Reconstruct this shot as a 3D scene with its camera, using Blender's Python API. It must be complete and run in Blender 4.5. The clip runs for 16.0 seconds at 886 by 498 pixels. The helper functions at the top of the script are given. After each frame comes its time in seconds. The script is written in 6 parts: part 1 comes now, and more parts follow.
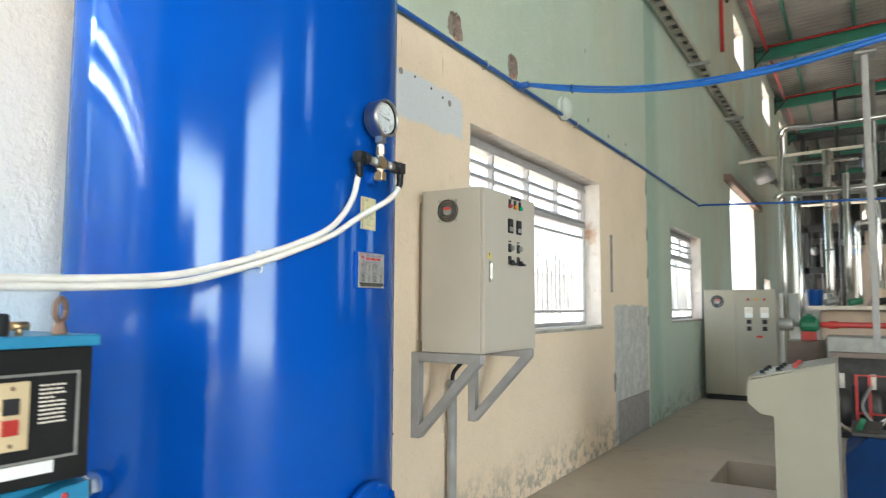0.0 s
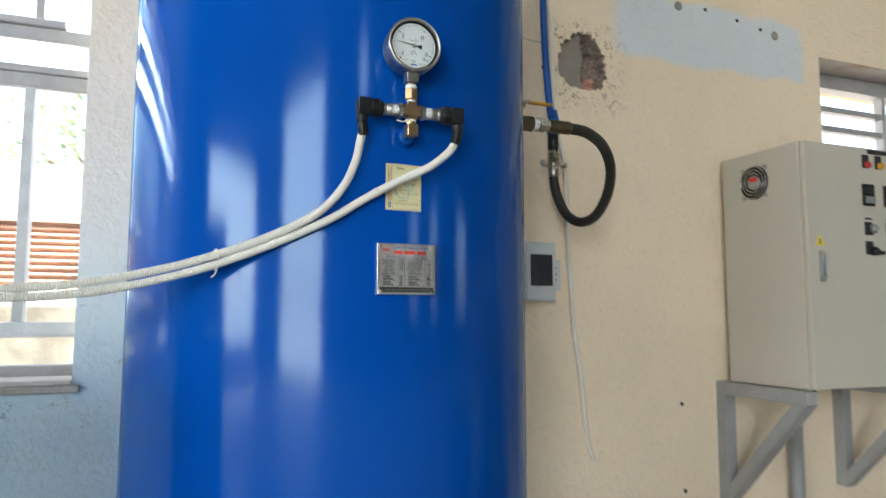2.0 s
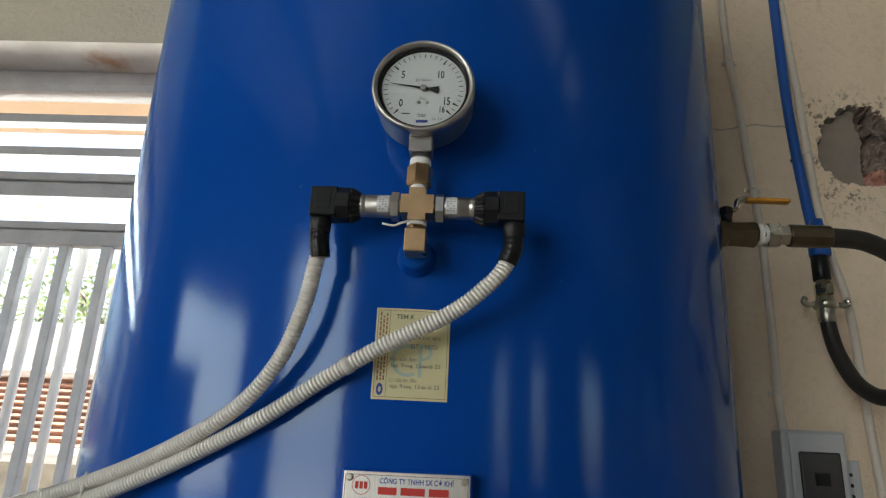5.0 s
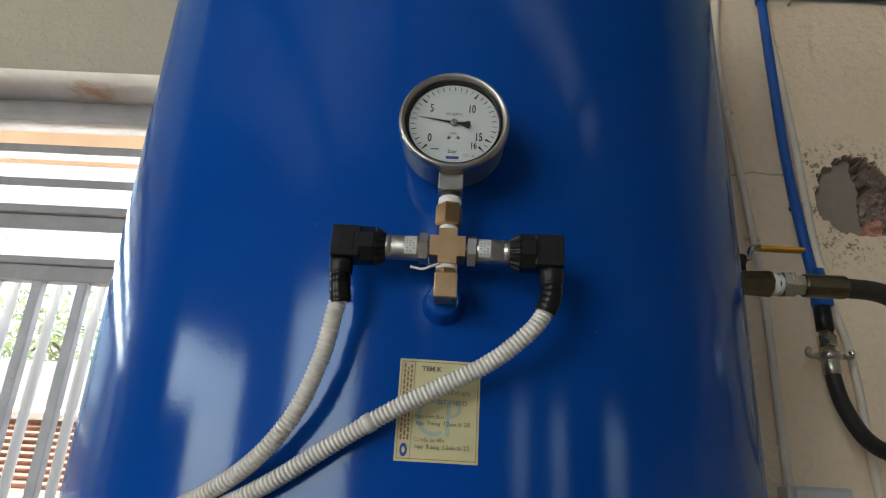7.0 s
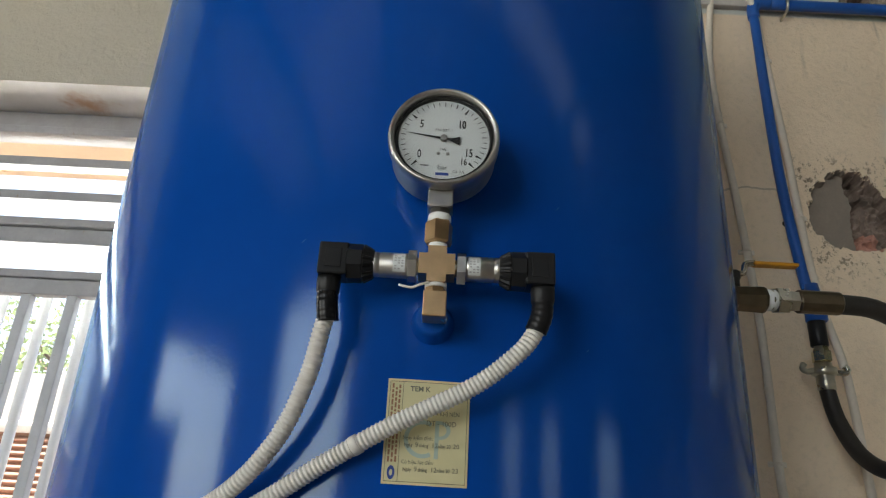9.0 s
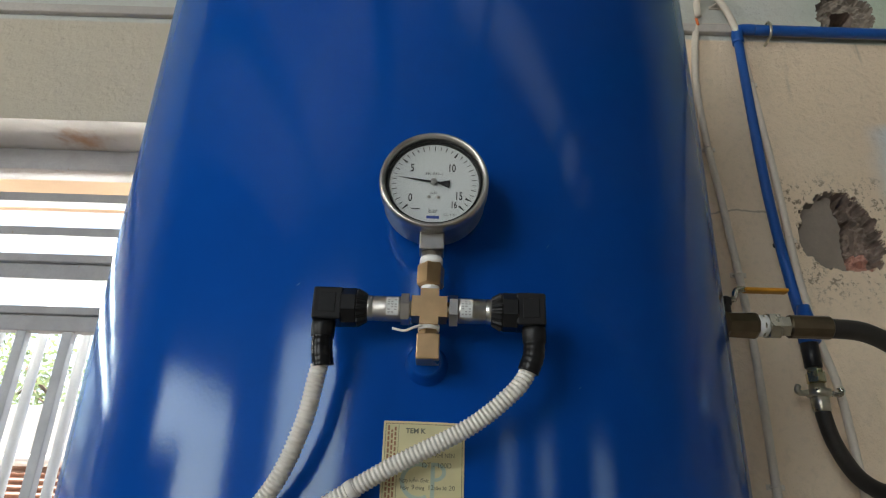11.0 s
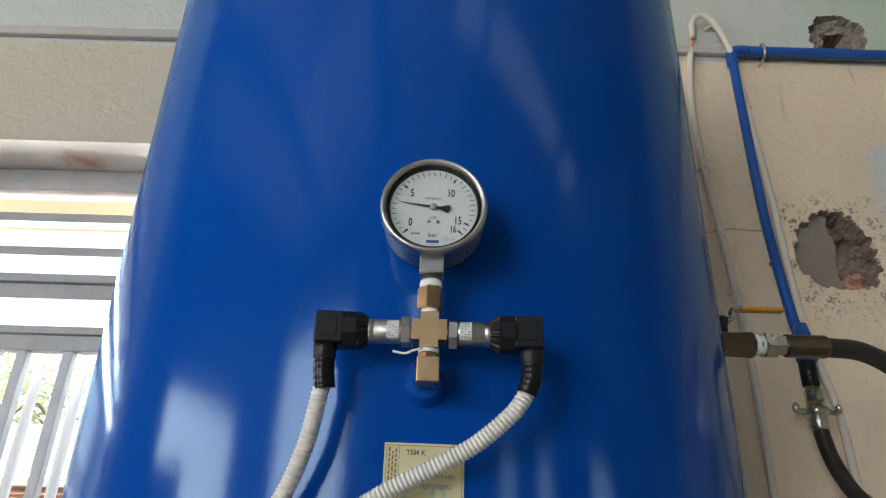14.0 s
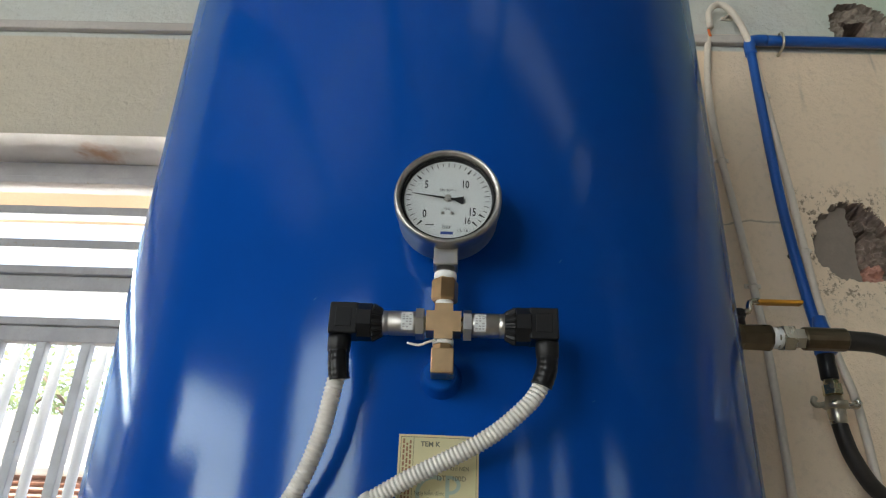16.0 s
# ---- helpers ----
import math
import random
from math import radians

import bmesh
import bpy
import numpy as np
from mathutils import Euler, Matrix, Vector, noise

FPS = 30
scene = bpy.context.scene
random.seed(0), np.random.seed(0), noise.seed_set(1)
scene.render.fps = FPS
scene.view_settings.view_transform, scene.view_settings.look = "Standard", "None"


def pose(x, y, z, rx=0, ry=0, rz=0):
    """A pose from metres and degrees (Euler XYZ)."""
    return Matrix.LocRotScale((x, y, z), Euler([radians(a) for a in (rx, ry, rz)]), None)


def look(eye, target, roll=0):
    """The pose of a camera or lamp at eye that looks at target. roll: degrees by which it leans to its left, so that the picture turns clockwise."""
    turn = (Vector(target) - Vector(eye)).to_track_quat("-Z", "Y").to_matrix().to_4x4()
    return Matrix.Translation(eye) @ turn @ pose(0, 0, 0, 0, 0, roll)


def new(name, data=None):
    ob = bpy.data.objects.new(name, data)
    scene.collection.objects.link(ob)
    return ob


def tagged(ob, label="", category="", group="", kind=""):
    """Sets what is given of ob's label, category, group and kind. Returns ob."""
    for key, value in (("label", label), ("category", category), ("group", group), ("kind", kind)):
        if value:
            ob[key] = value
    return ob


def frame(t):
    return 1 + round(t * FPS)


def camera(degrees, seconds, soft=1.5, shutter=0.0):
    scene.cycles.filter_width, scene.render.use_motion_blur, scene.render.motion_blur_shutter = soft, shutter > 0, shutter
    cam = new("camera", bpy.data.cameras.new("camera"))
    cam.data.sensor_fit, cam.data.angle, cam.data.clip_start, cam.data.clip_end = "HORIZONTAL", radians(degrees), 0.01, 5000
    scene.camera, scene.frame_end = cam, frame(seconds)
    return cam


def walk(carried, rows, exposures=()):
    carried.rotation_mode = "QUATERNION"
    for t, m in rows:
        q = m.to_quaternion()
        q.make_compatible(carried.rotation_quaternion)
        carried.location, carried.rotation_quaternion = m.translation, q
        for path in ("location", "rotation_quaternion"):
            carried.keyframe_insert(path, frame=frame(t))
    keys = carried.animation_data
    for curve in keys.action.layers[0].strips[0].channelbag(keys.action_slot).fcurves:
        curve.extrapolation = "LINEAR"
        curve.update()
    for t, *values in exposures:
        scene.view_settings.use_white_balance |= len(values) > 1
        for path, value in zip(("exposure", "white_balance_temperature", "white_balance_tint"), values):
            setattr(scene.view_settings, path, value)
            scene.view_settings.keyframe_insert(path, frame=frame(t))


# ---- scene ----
cam = camera(65.8, 16.0, soft=1.2, shutter=0.4)
PATH = [
    (0, (0.03, -0.024, 1.36), (-1.002, 1.681, 1.525), 0.3),
    (0.5, (0.103, 0.273, 1.328), (-1.086, 1.873, 1.483), 0.6),
    (1, (0.098, 0.572, 1.348), (-1.253, 2.035, 1.534), 1.2),
    (1.5, (0.122, 0.872, 1.341), (-1.557, 1.944, 1.518), 1.4),
    (2, (0.115, 1.073, 1.371), (-1.738, 1.801, 1.56), 0.1),
    (2.5, (-0.093, 1.247, 1.394), (-2.006, 1.706, 1.759), 3.1),
    (3, (-0.23, 1.363, 1.465), (-2.162, 1.527, 1.956), 1.5),
    (3.5, (-0.348, 1.507, 1.491), (-2.272, 1.495, 2.035), 0.5),
    (4, (-0.4, 1.555, 1.493), (-2.32, 1.453, 2.042), 1.4),
    (6.5, (-0.502, 1.488, 1.524), (-2.369, 1.464, 2.242), 3.3),
    (7, (-0.504, 1.482, 1.523), (-2.364, 1.456, 2.257), 3.1),
    (7.5, (-0.508, 1.484, 1.531), (-2.366, 1.466, 2.271), 3.3),
    (8, (-0.511, 1.485, 1.533), (-2.366, 1.476, 2.281), 3.4),
    (8.5, (-0.511, 1.487, 1.533), (-2.362, 1.474, 2.288), 3.0),
    (9, (-0.511, 1.487, 1.532), (-2.358, 1.473, 2.298), 3.1),
    (11.5, (-0.488, 1.49, 1.549), (-2.305, 1.486, 2.386), 1.7),
    (12, (-0.486, 1.489, 1.55), (-2.295, 1.482, 2.404), 1.9),
    (12.5, (-0.485, 1.488, 1.551), (-2.289, 1.481, 2.414), 1.8),
    (13, (-0.48, 1.489, 1.55), (-2.282, 1.482, 2.419), 1.6),
    (13.5, (-0.477, 1.488, 1.547), (-2.278, 1.485, 2.417), 1.7),
    (14, (-0.478, 1.489, 1.547), (-2.281, 1.487, 2.412), 1.7),
    (14.5, (-0.48, 1.492, 1.549), (-2.283, 1.48, 2.415), 1.6),
    (15, (-0.471, 1.492, 1.549), (-2.272, 1.476, 2.418), 1.7),
    (15.5, (-0.471, 1.492, 1.546), (-2.278, 1.462, 2.404), 1.7),
    (16, (-0.481, 1.489, 1.547), (-2.293, 1.446, 2.392), 2.2),
]
EXPOSURE = [(0, 3.35, 6800, 8), (0.5, 3.08, 6800, 8), (1.0, 2.95, 6950, 9), (1.5, 2.98, 6750, 8), (2.5, 2.73, 6650, 9), (3.0, 2.43, 6810, 11), (3.5, 2.16, 6960, 12), (4.0, 2.04, 7100, 12), (6.5, 2.07, 7050, 12), (9.0, 2.14, 7000, 12), (11.5, 2.19, 6900, 12), (12.1, 2.39, 6800, 12), (12.6, 2.49, 6750, 12), (14.5, 2.47, 6800, 12), (16, 2.36, 6900, 12)]
walk(cam, [(t, look(eye, target, roll)) for t, eye, target, roll in PATH], EXPOSURE)

# ---------------------------------------------------------------- world and light
world = bpy.data.worlds.new("sky")
scene.world = world
world.use_nodes = True
wn = world.node_tree
sky = wn.nodes.new("ShaderNodeTexSky")
sky.sky_type, sky.sun_disc = "NISHITA", False
sky.sun_elevation, sky.sun_rotation = radians(59), radians(171)
sky.air_density, sky.dust_density = 1.0, 3.0
wn.links.new(sky.outputs[0], wn.nodes["Background"].inputs[0])
wn.nodes["Background"].inputs[1].default_value = 0.15

sun = new("sun", bpy.data.lights.new("sun", "SUN"))
sun.data.energy, sun.data.angle, sun.data.color = 5.0, radians(2), (1.0, 0.95, 0.87)
sun.matrix_world = look((1.0, -6.5, 11.0), (0, 0, 0))


def opening_light(name, eye, target, w, h, radiance, color=(0.87, 0.97, 0.99)):
    """Daylight in an opening of the hall behind the camera."""
    d = bpy.data.lights.new(name, "AREA")
    d.shape, d.size, d.size_y, d.color = "RECTANGLE", w, h, color
    d.energy = radiance * math.pi * w * h
    ob = new(name, d)
    ob.matrix_world = look(eye, target)
    return ob


opening_light("gate_daylight", (10.9, -5.9, 3.2), (0, -5.9, 3.2), 6.0, 6.2, 1.05)
opening_light("south_window_daylight", (3.5, -9.9, 3.67), (3.5, 0, 3.67), 6.4, 1.15, 1.3)
opening_light("south_door_daylight", (4.75, -9.9, 1.98), (4.75, 0, 1.98), 4.1, 2.2, 1.4)
opening_light("east_window_daylight", (10.9, 1.7, 6.1), (0, 1.7, 6.1), 0.7, 1.6, 0.6)
opening_light("east_bay_daylight", (10.9, 8.7, 2.6), (0, 8.7, 2.6), 1.2, 2.6, 0.035, (1.0, 0.86, 0.78))
opening_light("east_bay_daylight", (10.9, 12.7, 2.8), (0, 12.7, 2.8), 1.6, 2.8, 0.045, (1.0, 0.88, 0.80))
opening_light("east_bay_daylight", (10.9, 24.0, 3.2), (0, 24.0, 3.2), 6.0, 4.0, 0.03)
opening_light("window_daylight", (-2.29, -0.52, 2.235), (0, -0.52, 2.235), 2.55, 0.26, 5.5)

# ---------------------------------------------------------------- materials


class Nodes:
    def __init__(self, name):
        self.m = bpy.data.materials.new(name)
        self.m.use_nodes = True
        self.t = self.m.node_tree
        self.b = self.t.nodes["Principled BSDF"]
        self.pos = self.t.nodes.new("ShaderNodeNewGeometry").outputs["Position"]

    def put(self, socket, v):
        if hasattr(v, "links"):
            self.t.links.new(v, socket)
        elif isinstance(v, tuple) and len(v) == 3 and socket.type == "RGBA":
            socket.default_value = (*v, 1)
        else:
            socket.default_value = v

    def noise(self, scale, detail=4, rough=0.55, stretch=None):
        v = self.pos
        if stretch:
            n = self.t.nodes.new("ShaderNodeVectorMath")
            n.operation = "MULTIPLY"
            self.t.links.new(v, n.inputs[0])
            n.inputs[1].default_value = stretch
            v = n.outputs[0]
        n = self.t.nodes.new("ShaderNodeTexNoise")
        self.t.links.new(v, n.inputs["Vector"])
        n.inputs["Scale"].default_value, n.inputs["Detail"].default_value, n.inputs["Roughness"].default_value = scale, detail, rough
        return n.outputs["Fac"]

    def ramp(self, v, a, b, lo=0.0, hi=1.0):
        n = self.t.nodes.new("ShaderNodeMapRange")
        n.interpolation_type = "SMOOTHSTEP"
        for k, x in zip(("Value", "From Min", "From Max", "To Min", "To Max"), (v, a, b, lo, hi)):
            self.put(n.inputs[k], x)
        return n.outputs[0]

    def math(self, op, a, b=0.0):
        n = self.t.nodes.new("ShaderNodeMath")
        n.operation = op
        self.put(n.inputs[0], a)
        self.put(n.inputs[1], b)
        return n.outputs[0]

    def mix(self, f, a, b):
        n = self.t.nodes.new("ShaderNodeMix")
        n.data_type = "RGBA"
        self.put(n.inputs[0], f)
        self.put(n.inputs[6], a)
        self.put(n.inputs[7], b)
        return n.outputs[2]

    def xyz(self):
        n = self.t.nodes.new("ShaderNodeSeparateXYZ")
        self.t.links.new(self.pos, n.inputs[0])
        return n.outputs

    def bump(self, height, strength, distance=0.002):
        n = self.t.nodes.new("ShaderNodeBump")
        n.inputs["Strength"].default_value, n.inputs["Distance"].default_value = strength, distance
        self.t.links.new(height, n.inputs["Height"])
        self.t.links.new(n.outputs[0], self.b.inputs["Normal"])

    def done(self, color, rough, metal=0.0):
        self.put(self.b.inputs["Base Color"], color)
        self.put(self.b.inputs["Roughness"], rough)
        self.b.inputs["Metallic"].default_value = metal
        return self.m


def shade(c, k):
    return tuple(min(1, v * k) for v in c)


def surface(name, c, rough=0.5, metal=0.0, var=0.12, scale=6.0, bump=0.15, fine=120.0, wear=None, coat=0.0):
    n = Nodes(name)
    big, small = n.noise(scale, 5), n.noise(fine, 3)
    col = n.mix(n.ramp(big, 0.3, 0.7), shade(c, 1 - var), shade(c, 1 + var * 0.7))
    col = n.mix(n.ramp(small, 0.35, 0.75, 0, 0.35), col, shade(c, 1 - var * 1.5))
    if wear:
        col = n.mix(n.ramp(n.noise(scale * 3.1, 8, 0.7), 0.62, 0.7), col, wear)
    if bump:
        n.bump(small, bump, 0.001)
    n.b.inputs["Coat Weight"].default_value = coat
    return n.done(col, n.ramp(big, 0.2, 0.8, max(0.02, rough * 0.85), min(1, rough * 1.15)), metal)


CREAM, GREEN, BLUISH = (0.83, 0.67, 0.50), (0.42, 0.525, 0.435), (0.60, 0.64, 0.68)


def wall_paint():
    n = Nodes("painted_plaster")
    _, y, z = n.xyz()
    big, mid, small = n.noise(0.9, 5), n.noise(7, 6, 0.65), n.noise(55, 4, 0.6)
    wob = n.math("MULTIPLY", n.math("SUBTRACT", n.noise(5, 6), 0.5), 0.10)
    yw, zw = n.math("ADD", y, wob), n.math("ADD", z, wob)
    cream = n.mix(n.ramp(big, 0.3, 0.7), CREAM, shade(CREAM, 0.90))
    cream = n.mix(n.ramp(mid, 0.55, 0.72, 0, 0.5), cream, (0.72, 0.59, 0.43))
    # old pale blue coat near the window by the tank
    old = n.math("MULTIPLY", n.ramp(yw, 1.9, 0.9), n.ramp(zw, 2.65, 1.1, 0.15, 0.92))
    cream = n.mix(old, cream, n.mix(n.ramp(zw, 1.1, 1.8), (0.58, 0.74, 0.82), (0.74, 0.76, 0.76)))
    # darker, greyer olive tone over the window by the tank
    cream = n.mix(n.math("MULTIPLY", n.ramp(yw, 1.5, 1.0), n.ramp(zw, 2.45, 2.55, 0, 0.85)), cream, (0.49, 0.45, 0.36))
    # pale blue rectangle left by a removed sign
    sign = n.math("MULTIPLY", n.math("MULTIPLY", n.ramp(yw, 2.60, 2.70), n.ramp(yw, 3.68, 3.60)), n.math("MULTIPLY", n.ramp(zw, 2.37, 2.41), n.ramp(zw, 2.67, 2.63)))
    cream = n.mix(n.math("MULTIPLY", sign, 0.9), cream, BLUISH)
    green = n.mix(n.ramp(n.noise(1.1, 7, 0.7, (1, 1, 0.6)), 0.38, 0.66), GREEN, (0.47, 0.55, 0.46))
    green = n.mix(n.ramp(mid, 0.58, 0.75, 0, 0.55), green, (0.50, 0.53, 0.46))
    # faded grey band just over the line of the pipe near the tank
    band = n.math("MULTIPLY", n.ramp(yw, 2.75, 2.45), n.ramp(zw, 3.5, 3.2))
    green = n.mix(band, green, (0.55, 0.58, 0.56))
    up = n.math("MAXIMUM", n.ramp(z, 2.935, 2.945), n.ramp(y, 7.99, 8.0))
    col = n.mix(up, cream, green)
    col = n.mix(n.math("MULTIPLY", n.ramp(y, 8.0, 8.04), n.ramp(y, 8.75, 8.35)), col, (0.28, 0.42, 0.355))
    # brown dust and water stains towards the far end
    far = n.math("MULTIPLY", n.ramp(y, 9.5, 15.0, 0.3, 0.95), n.ramp(n.noise(0.8, 7, 0.7, (1, 1, 0.45)), 0.36, 0.62))
    col = n.mix(n.math("MULTIPLY", far, up), col, (0.45, 0.415, 0.30))
    # bare cement where a doorway was closed, and the groove beside it
    patch = n.math("MULTIPLY", n.math("MULTIPLY", n.ramp(yw, 6.70, 6.74), n.ramp(y, 7.97, 7.95)), n.ramp(zw, 1.39, 1.36))
    cement = n.mix(n.ramp(n.noise(11, 6, 0.7), 0.42, 0.6), (0.42, 0.415, 0.39), (0.55, 0.54, 0.50))
    col = n.mix(patch, col, cement)
    # damp and scuffs along the foot of the wall
    foot = n.math("MULTIPLY", n.ramp(zw, 0.42, 0.02), n.ramp(n.noise(9, 7, 0.72), 0.45, 0.6))
    col = n.mix(n.math("MULTIPLY", foot, 0.8), col, (0.26, 0.24, 0.20))
    pits = n.ramp(n.noise(16, 7, 0.8), 0.68, 0.74)
    col = n.mix(n.math("MULTIPLY", pits, 0.55), col, (0.33, 0.29, 0.23))
    drip = n.math("MULTIPLY", n.ramp(n.noise(22, 3, 0.6, (1, 1, 0.09)), 0.66, 0.76), n.math("MULTIPLY", n.ramp(z, 2.5, 2.9), n.ramp(z, 2.96, 2.93)))
    col = n.mix(n.math("MULTIPLY", drip, 0.6), col, (0.30, 0.26, 0.2))
    ring = n.math("MULTIPLY", n.math("MULTIPLY", n.ramp(y, 2.31, 2.39), n.ramp(y, 2.73, 2.60)), n.math("MULTIPLY", n.ramp(z, 2.08, 2.22), n.ramp(z, 2.52, 2.44)))
    scuff = n.math("MULTIPLY", ring, n.ramp(n.noise(48, 6, 0.8), 0.53, 0.60))
    specks = n.ramp(n.noise(46, 7, 0.85), 0.64, 0.70)
    col = n.mix(n.math("MULTIPLY", specks, 0.2), col, (0.27, 0.23, 0.17))
    flakes = n.ramp(n.noise(24, 5, 0.7), 0.66, 0.70)
    col = n.mix(n.math("MULTIPLY", flakes, 0.16), col, (0.82, 0.77, 0.66))
    mould = n.math("MULTIPLY", old, n.ramp(n.noise(13, 8, 0.8), 0.60, 0.68))
    col = n.mix(n.math("MULTIPLY", mould, 0.75), col, (0.14, 0.16, 0.18))
    crack = n.math("MULTIPLY", n.math("MULTIPLY", n.ramp(zw, 2.374, 2.377), n.ramp(zw, 2.383, 2.380)), n.math("MULTIPLY", n.ramp(y, 1.9, 2.0), n.ramp(y, 2.36, 2.30)))
    col = n.mix(n.math("MULTIPLY", crack, 0.6), col, (0.25, 0.22, 0.18))
    col = n.mix(n.ramp(small, 0.5, 0.68, 0, 0.12), col, (0.36, 0.32, 0.25))
    col = n.mix(n.math("MULTIPLY", scuff, 0.9), col, (0.19, 0.14, 0.095))
    h = n.math("ADD", n.math("MULTIPLY", small, 0.5), n.math("SUBTRACT", n.noise(14, 6, 0.7), n.math("MULTIPLY", pits, 0.8)))
    n.bump(h, 0.8, 0.009)
    return n.done(col, n.ramp(mid, 0.3, 0.7, 0.65, 0.9))


def floor_cement():
    n = Nodes("cement_floor")
    big, mid, small = n.noise(0.6, 5), n.noise(4, 6, 0.65), n.noise(70, 4)
    col = n.mix(n.ramp(big, 0.3, 0.7), (0.42, 0.355, 0.285), (0.55, 0.475, 0.39))
    col = n.mix(n.ramp(mid, 0.5, 0.75, 0, 0.7), col, (0.35, 0.295, 0.235))
    n.bump(n.math("ADD", small, mid), 0.2, 0.003)
    return n.done(col, n.ramp(big, 0.3, 0.7, 0.42, 0.7))


def tank_paint():
    """Blue enamel: a matt pigment under a thin gloss that grows towards grazing angles."""
    n = Nodes("blue_gloss_enamel")
    peel, cloud = n.noise(260, 2, 0.4), n.noise(2.0, 4)
    col = n.mix(n.ramp(cloud, 0.3, 0.7), (0.0002, 0.056, 0.315), (0.0002, 0.064, 0.35))
    bump = n.t.nodes.new("ShaderNodeBump")
    bump.inputs["Strength"].default_value, bump.inputs["Distance"].default_value = 0.10, 0.0008
    n.put(bump.inputs["Height"], n.math("ADD", peel, n.math("MULTIPLY", n.noise(14, 3), 3.0)))
    matt, gloss = n.t.nodes.new("ShaderNodeBsdfDiffuse"), n.t.nodes.new("ShaderNodeBsdfGlossy")
    lw, mix = n.t.nodes.new("ShaderNodeLayerWeight"), n.t.nodes.new("ShaderNodeMixShader")
    n.put(matt.inputs["Color"], col)
    gloss.inputs["Color"].default_value = (0.74, 0.92, 1.0, 1)
    n.put(gloss.inputs["Roughness"], n.ramp(cloud, 0.2, 0.8, 0.085, 0.125))
    lw.inputs["Blend"].default_value = 0.5
    n.put(mix.inputs[0], n.math("ADD", n.math("MULTIPLY", n.math("POWER", lw.outputs["Facing"], 5.0), 0.58), 0.031))
    for node in (matt, gloss, lw):
        n.t.links.new(bump.outputs[0], node.inputs["Normal"])
    n.t.links.new(matt.outputs[0], mix.inputs[1])
    n.t.links.new(gloss.outputs[0], mix.inputs[2])
    n.t.links.new(mix.outputs[0], n.t.nodes["Material Output"].inputs[0])
    return n.m


def soffit_paint():
    n = Nodes("stained_reveal_plaster")
    _, y, _z = n.xyz()
    rust = n.math("MULTIPLY", n.ramp(n.noise(3.2, 5, 0.65), 0.56, 0.72), 0.9)
    col = n.mix(n.ramp(n.noise(9, 5), 0.3, 0.7), (0.56, 0.51, 0.46), (0.64, 0.59, 0.54))
    col = n.mix(rust, col, (0.42, 0.22, 0.11))
    n.bump(n.noise(60, 4), 0.3, 0.002)
    return n.done(col, 0.85)


def brushed(name, c, rough=0.3, stretch=(1, 1, 20)):
    n = Nodes(name)
    s = n.noise(60, 3, 0.5, stretch)
    n.bump(s, 0.08, 0.0005)
    return n.done(n.mix(n.ramp(s, 0.3, 0.7), shade(c, 0.85), c), n.ramp(n.noise(20, 4), 0.3, 0.7, rough * 0.8, rough * 1.25), 1.0)


def plain(name, c, rough=0.6, metal=0.0):
    n = Nodes(name)
    return n.done(c, rough, metal)


def roof_sheet():
    n = Nodes("dusty_roof_sheet")
    col = n.mix(n.ramp(n.noise(0.8, 4), 0.3, 0.7), (0.30, 0.27, 0.245), (0.42, 0.385, 0.35))
    return n.done(col, 0.45, 0.3)


def glass_clear(name="thin_clear_glass"):
    """A thin flat pane: clear, with the mirror gloss of its face."""
    n = Nodes(name)
    clear, gloss = n.t.nodes.new("ShaderNodeBsdfTransparent"), n.t.nodes.new("ShaderNodeBsdfGlossy")
    lw, mix = n.t.nodes.new("ShaderNodeLayerWeight"), n.t.nodes.new("ShaderNodeMixShader")
    clear.inputs[0].default_value, gloss.inputs["Roughness"].default_value = (0.97, 0.98, 0.98, 1), 0.02
    n.put(mix.inputs[0], n.math("ADD", n.math("MULTIPLY", n.math("POWER", lw.outputs["Facing"], 4.0), 0.7), 0.025))
    n.t.links.new(clear.outputs[0], mix.inputs[1])
    n.t.links.new(gloss.outputs[0], mix.inputs[2])
    n.t.links.new(mix.outputs[0], n.t.nodes["Material Output"].inputs[0])
    return n.m


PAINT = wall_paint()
FLOOR = floor_cement()
# unseen walls only: albedo set near black to keep the tank's reflections dark
DULLWALL = surface("reflection_dark_plaster", (0.06, 0.06, 0.055), 0.85, var=0.2, scale=1.5)
BLUE = tank_paint()
SOFFIT = soffit_paint()
STEEL = brushed("stainless_steel", (0.52, 0.50, 0.47), 0.38, (1, 1, 1))
BRASS = brushed("brass", (0.66, 0.43, 0.23), 0.34, (1, 1, 1))
DULLBRASS = brushed("aged_brass", (0.17, 0.135, 0.09), 0.32, (1, 1, 1))
ZINC = brushed("zinc_plated_steel", (0.60, 0.57, 0.48), 0.3, (1, 1, 1))
PASSIVATED = brushed("yellow_passivated_steel", (0.72, 0.63, 0.38), 0.25, (1, 1, 1))
CHROME = brushed("bright_cladding", (0.75, 0.74, 0.72), 0.18, (1, 1, 0.1))
BLACK = surface("black_plastic", (0.016, 0.016, 0.017), 0.38, var=0.3, bump=0.1, fine=300)
TAPE = surface("black_vinyl_tape", (0.012, 0.012, 0.013), 0.3, var=0.3, bump=0.4, fine=70)
RUBBER = surface("black_rubber", (0.028, 0.024, 0.021), 0.5, var=0.4, bump=0.3, fine=200, scale=14)
WHITEHOSE = surface("white_corrugated_plastic", (0.69, 0.66, 0.61), 0.48, var=0.05, scale=18, bump=0.0)
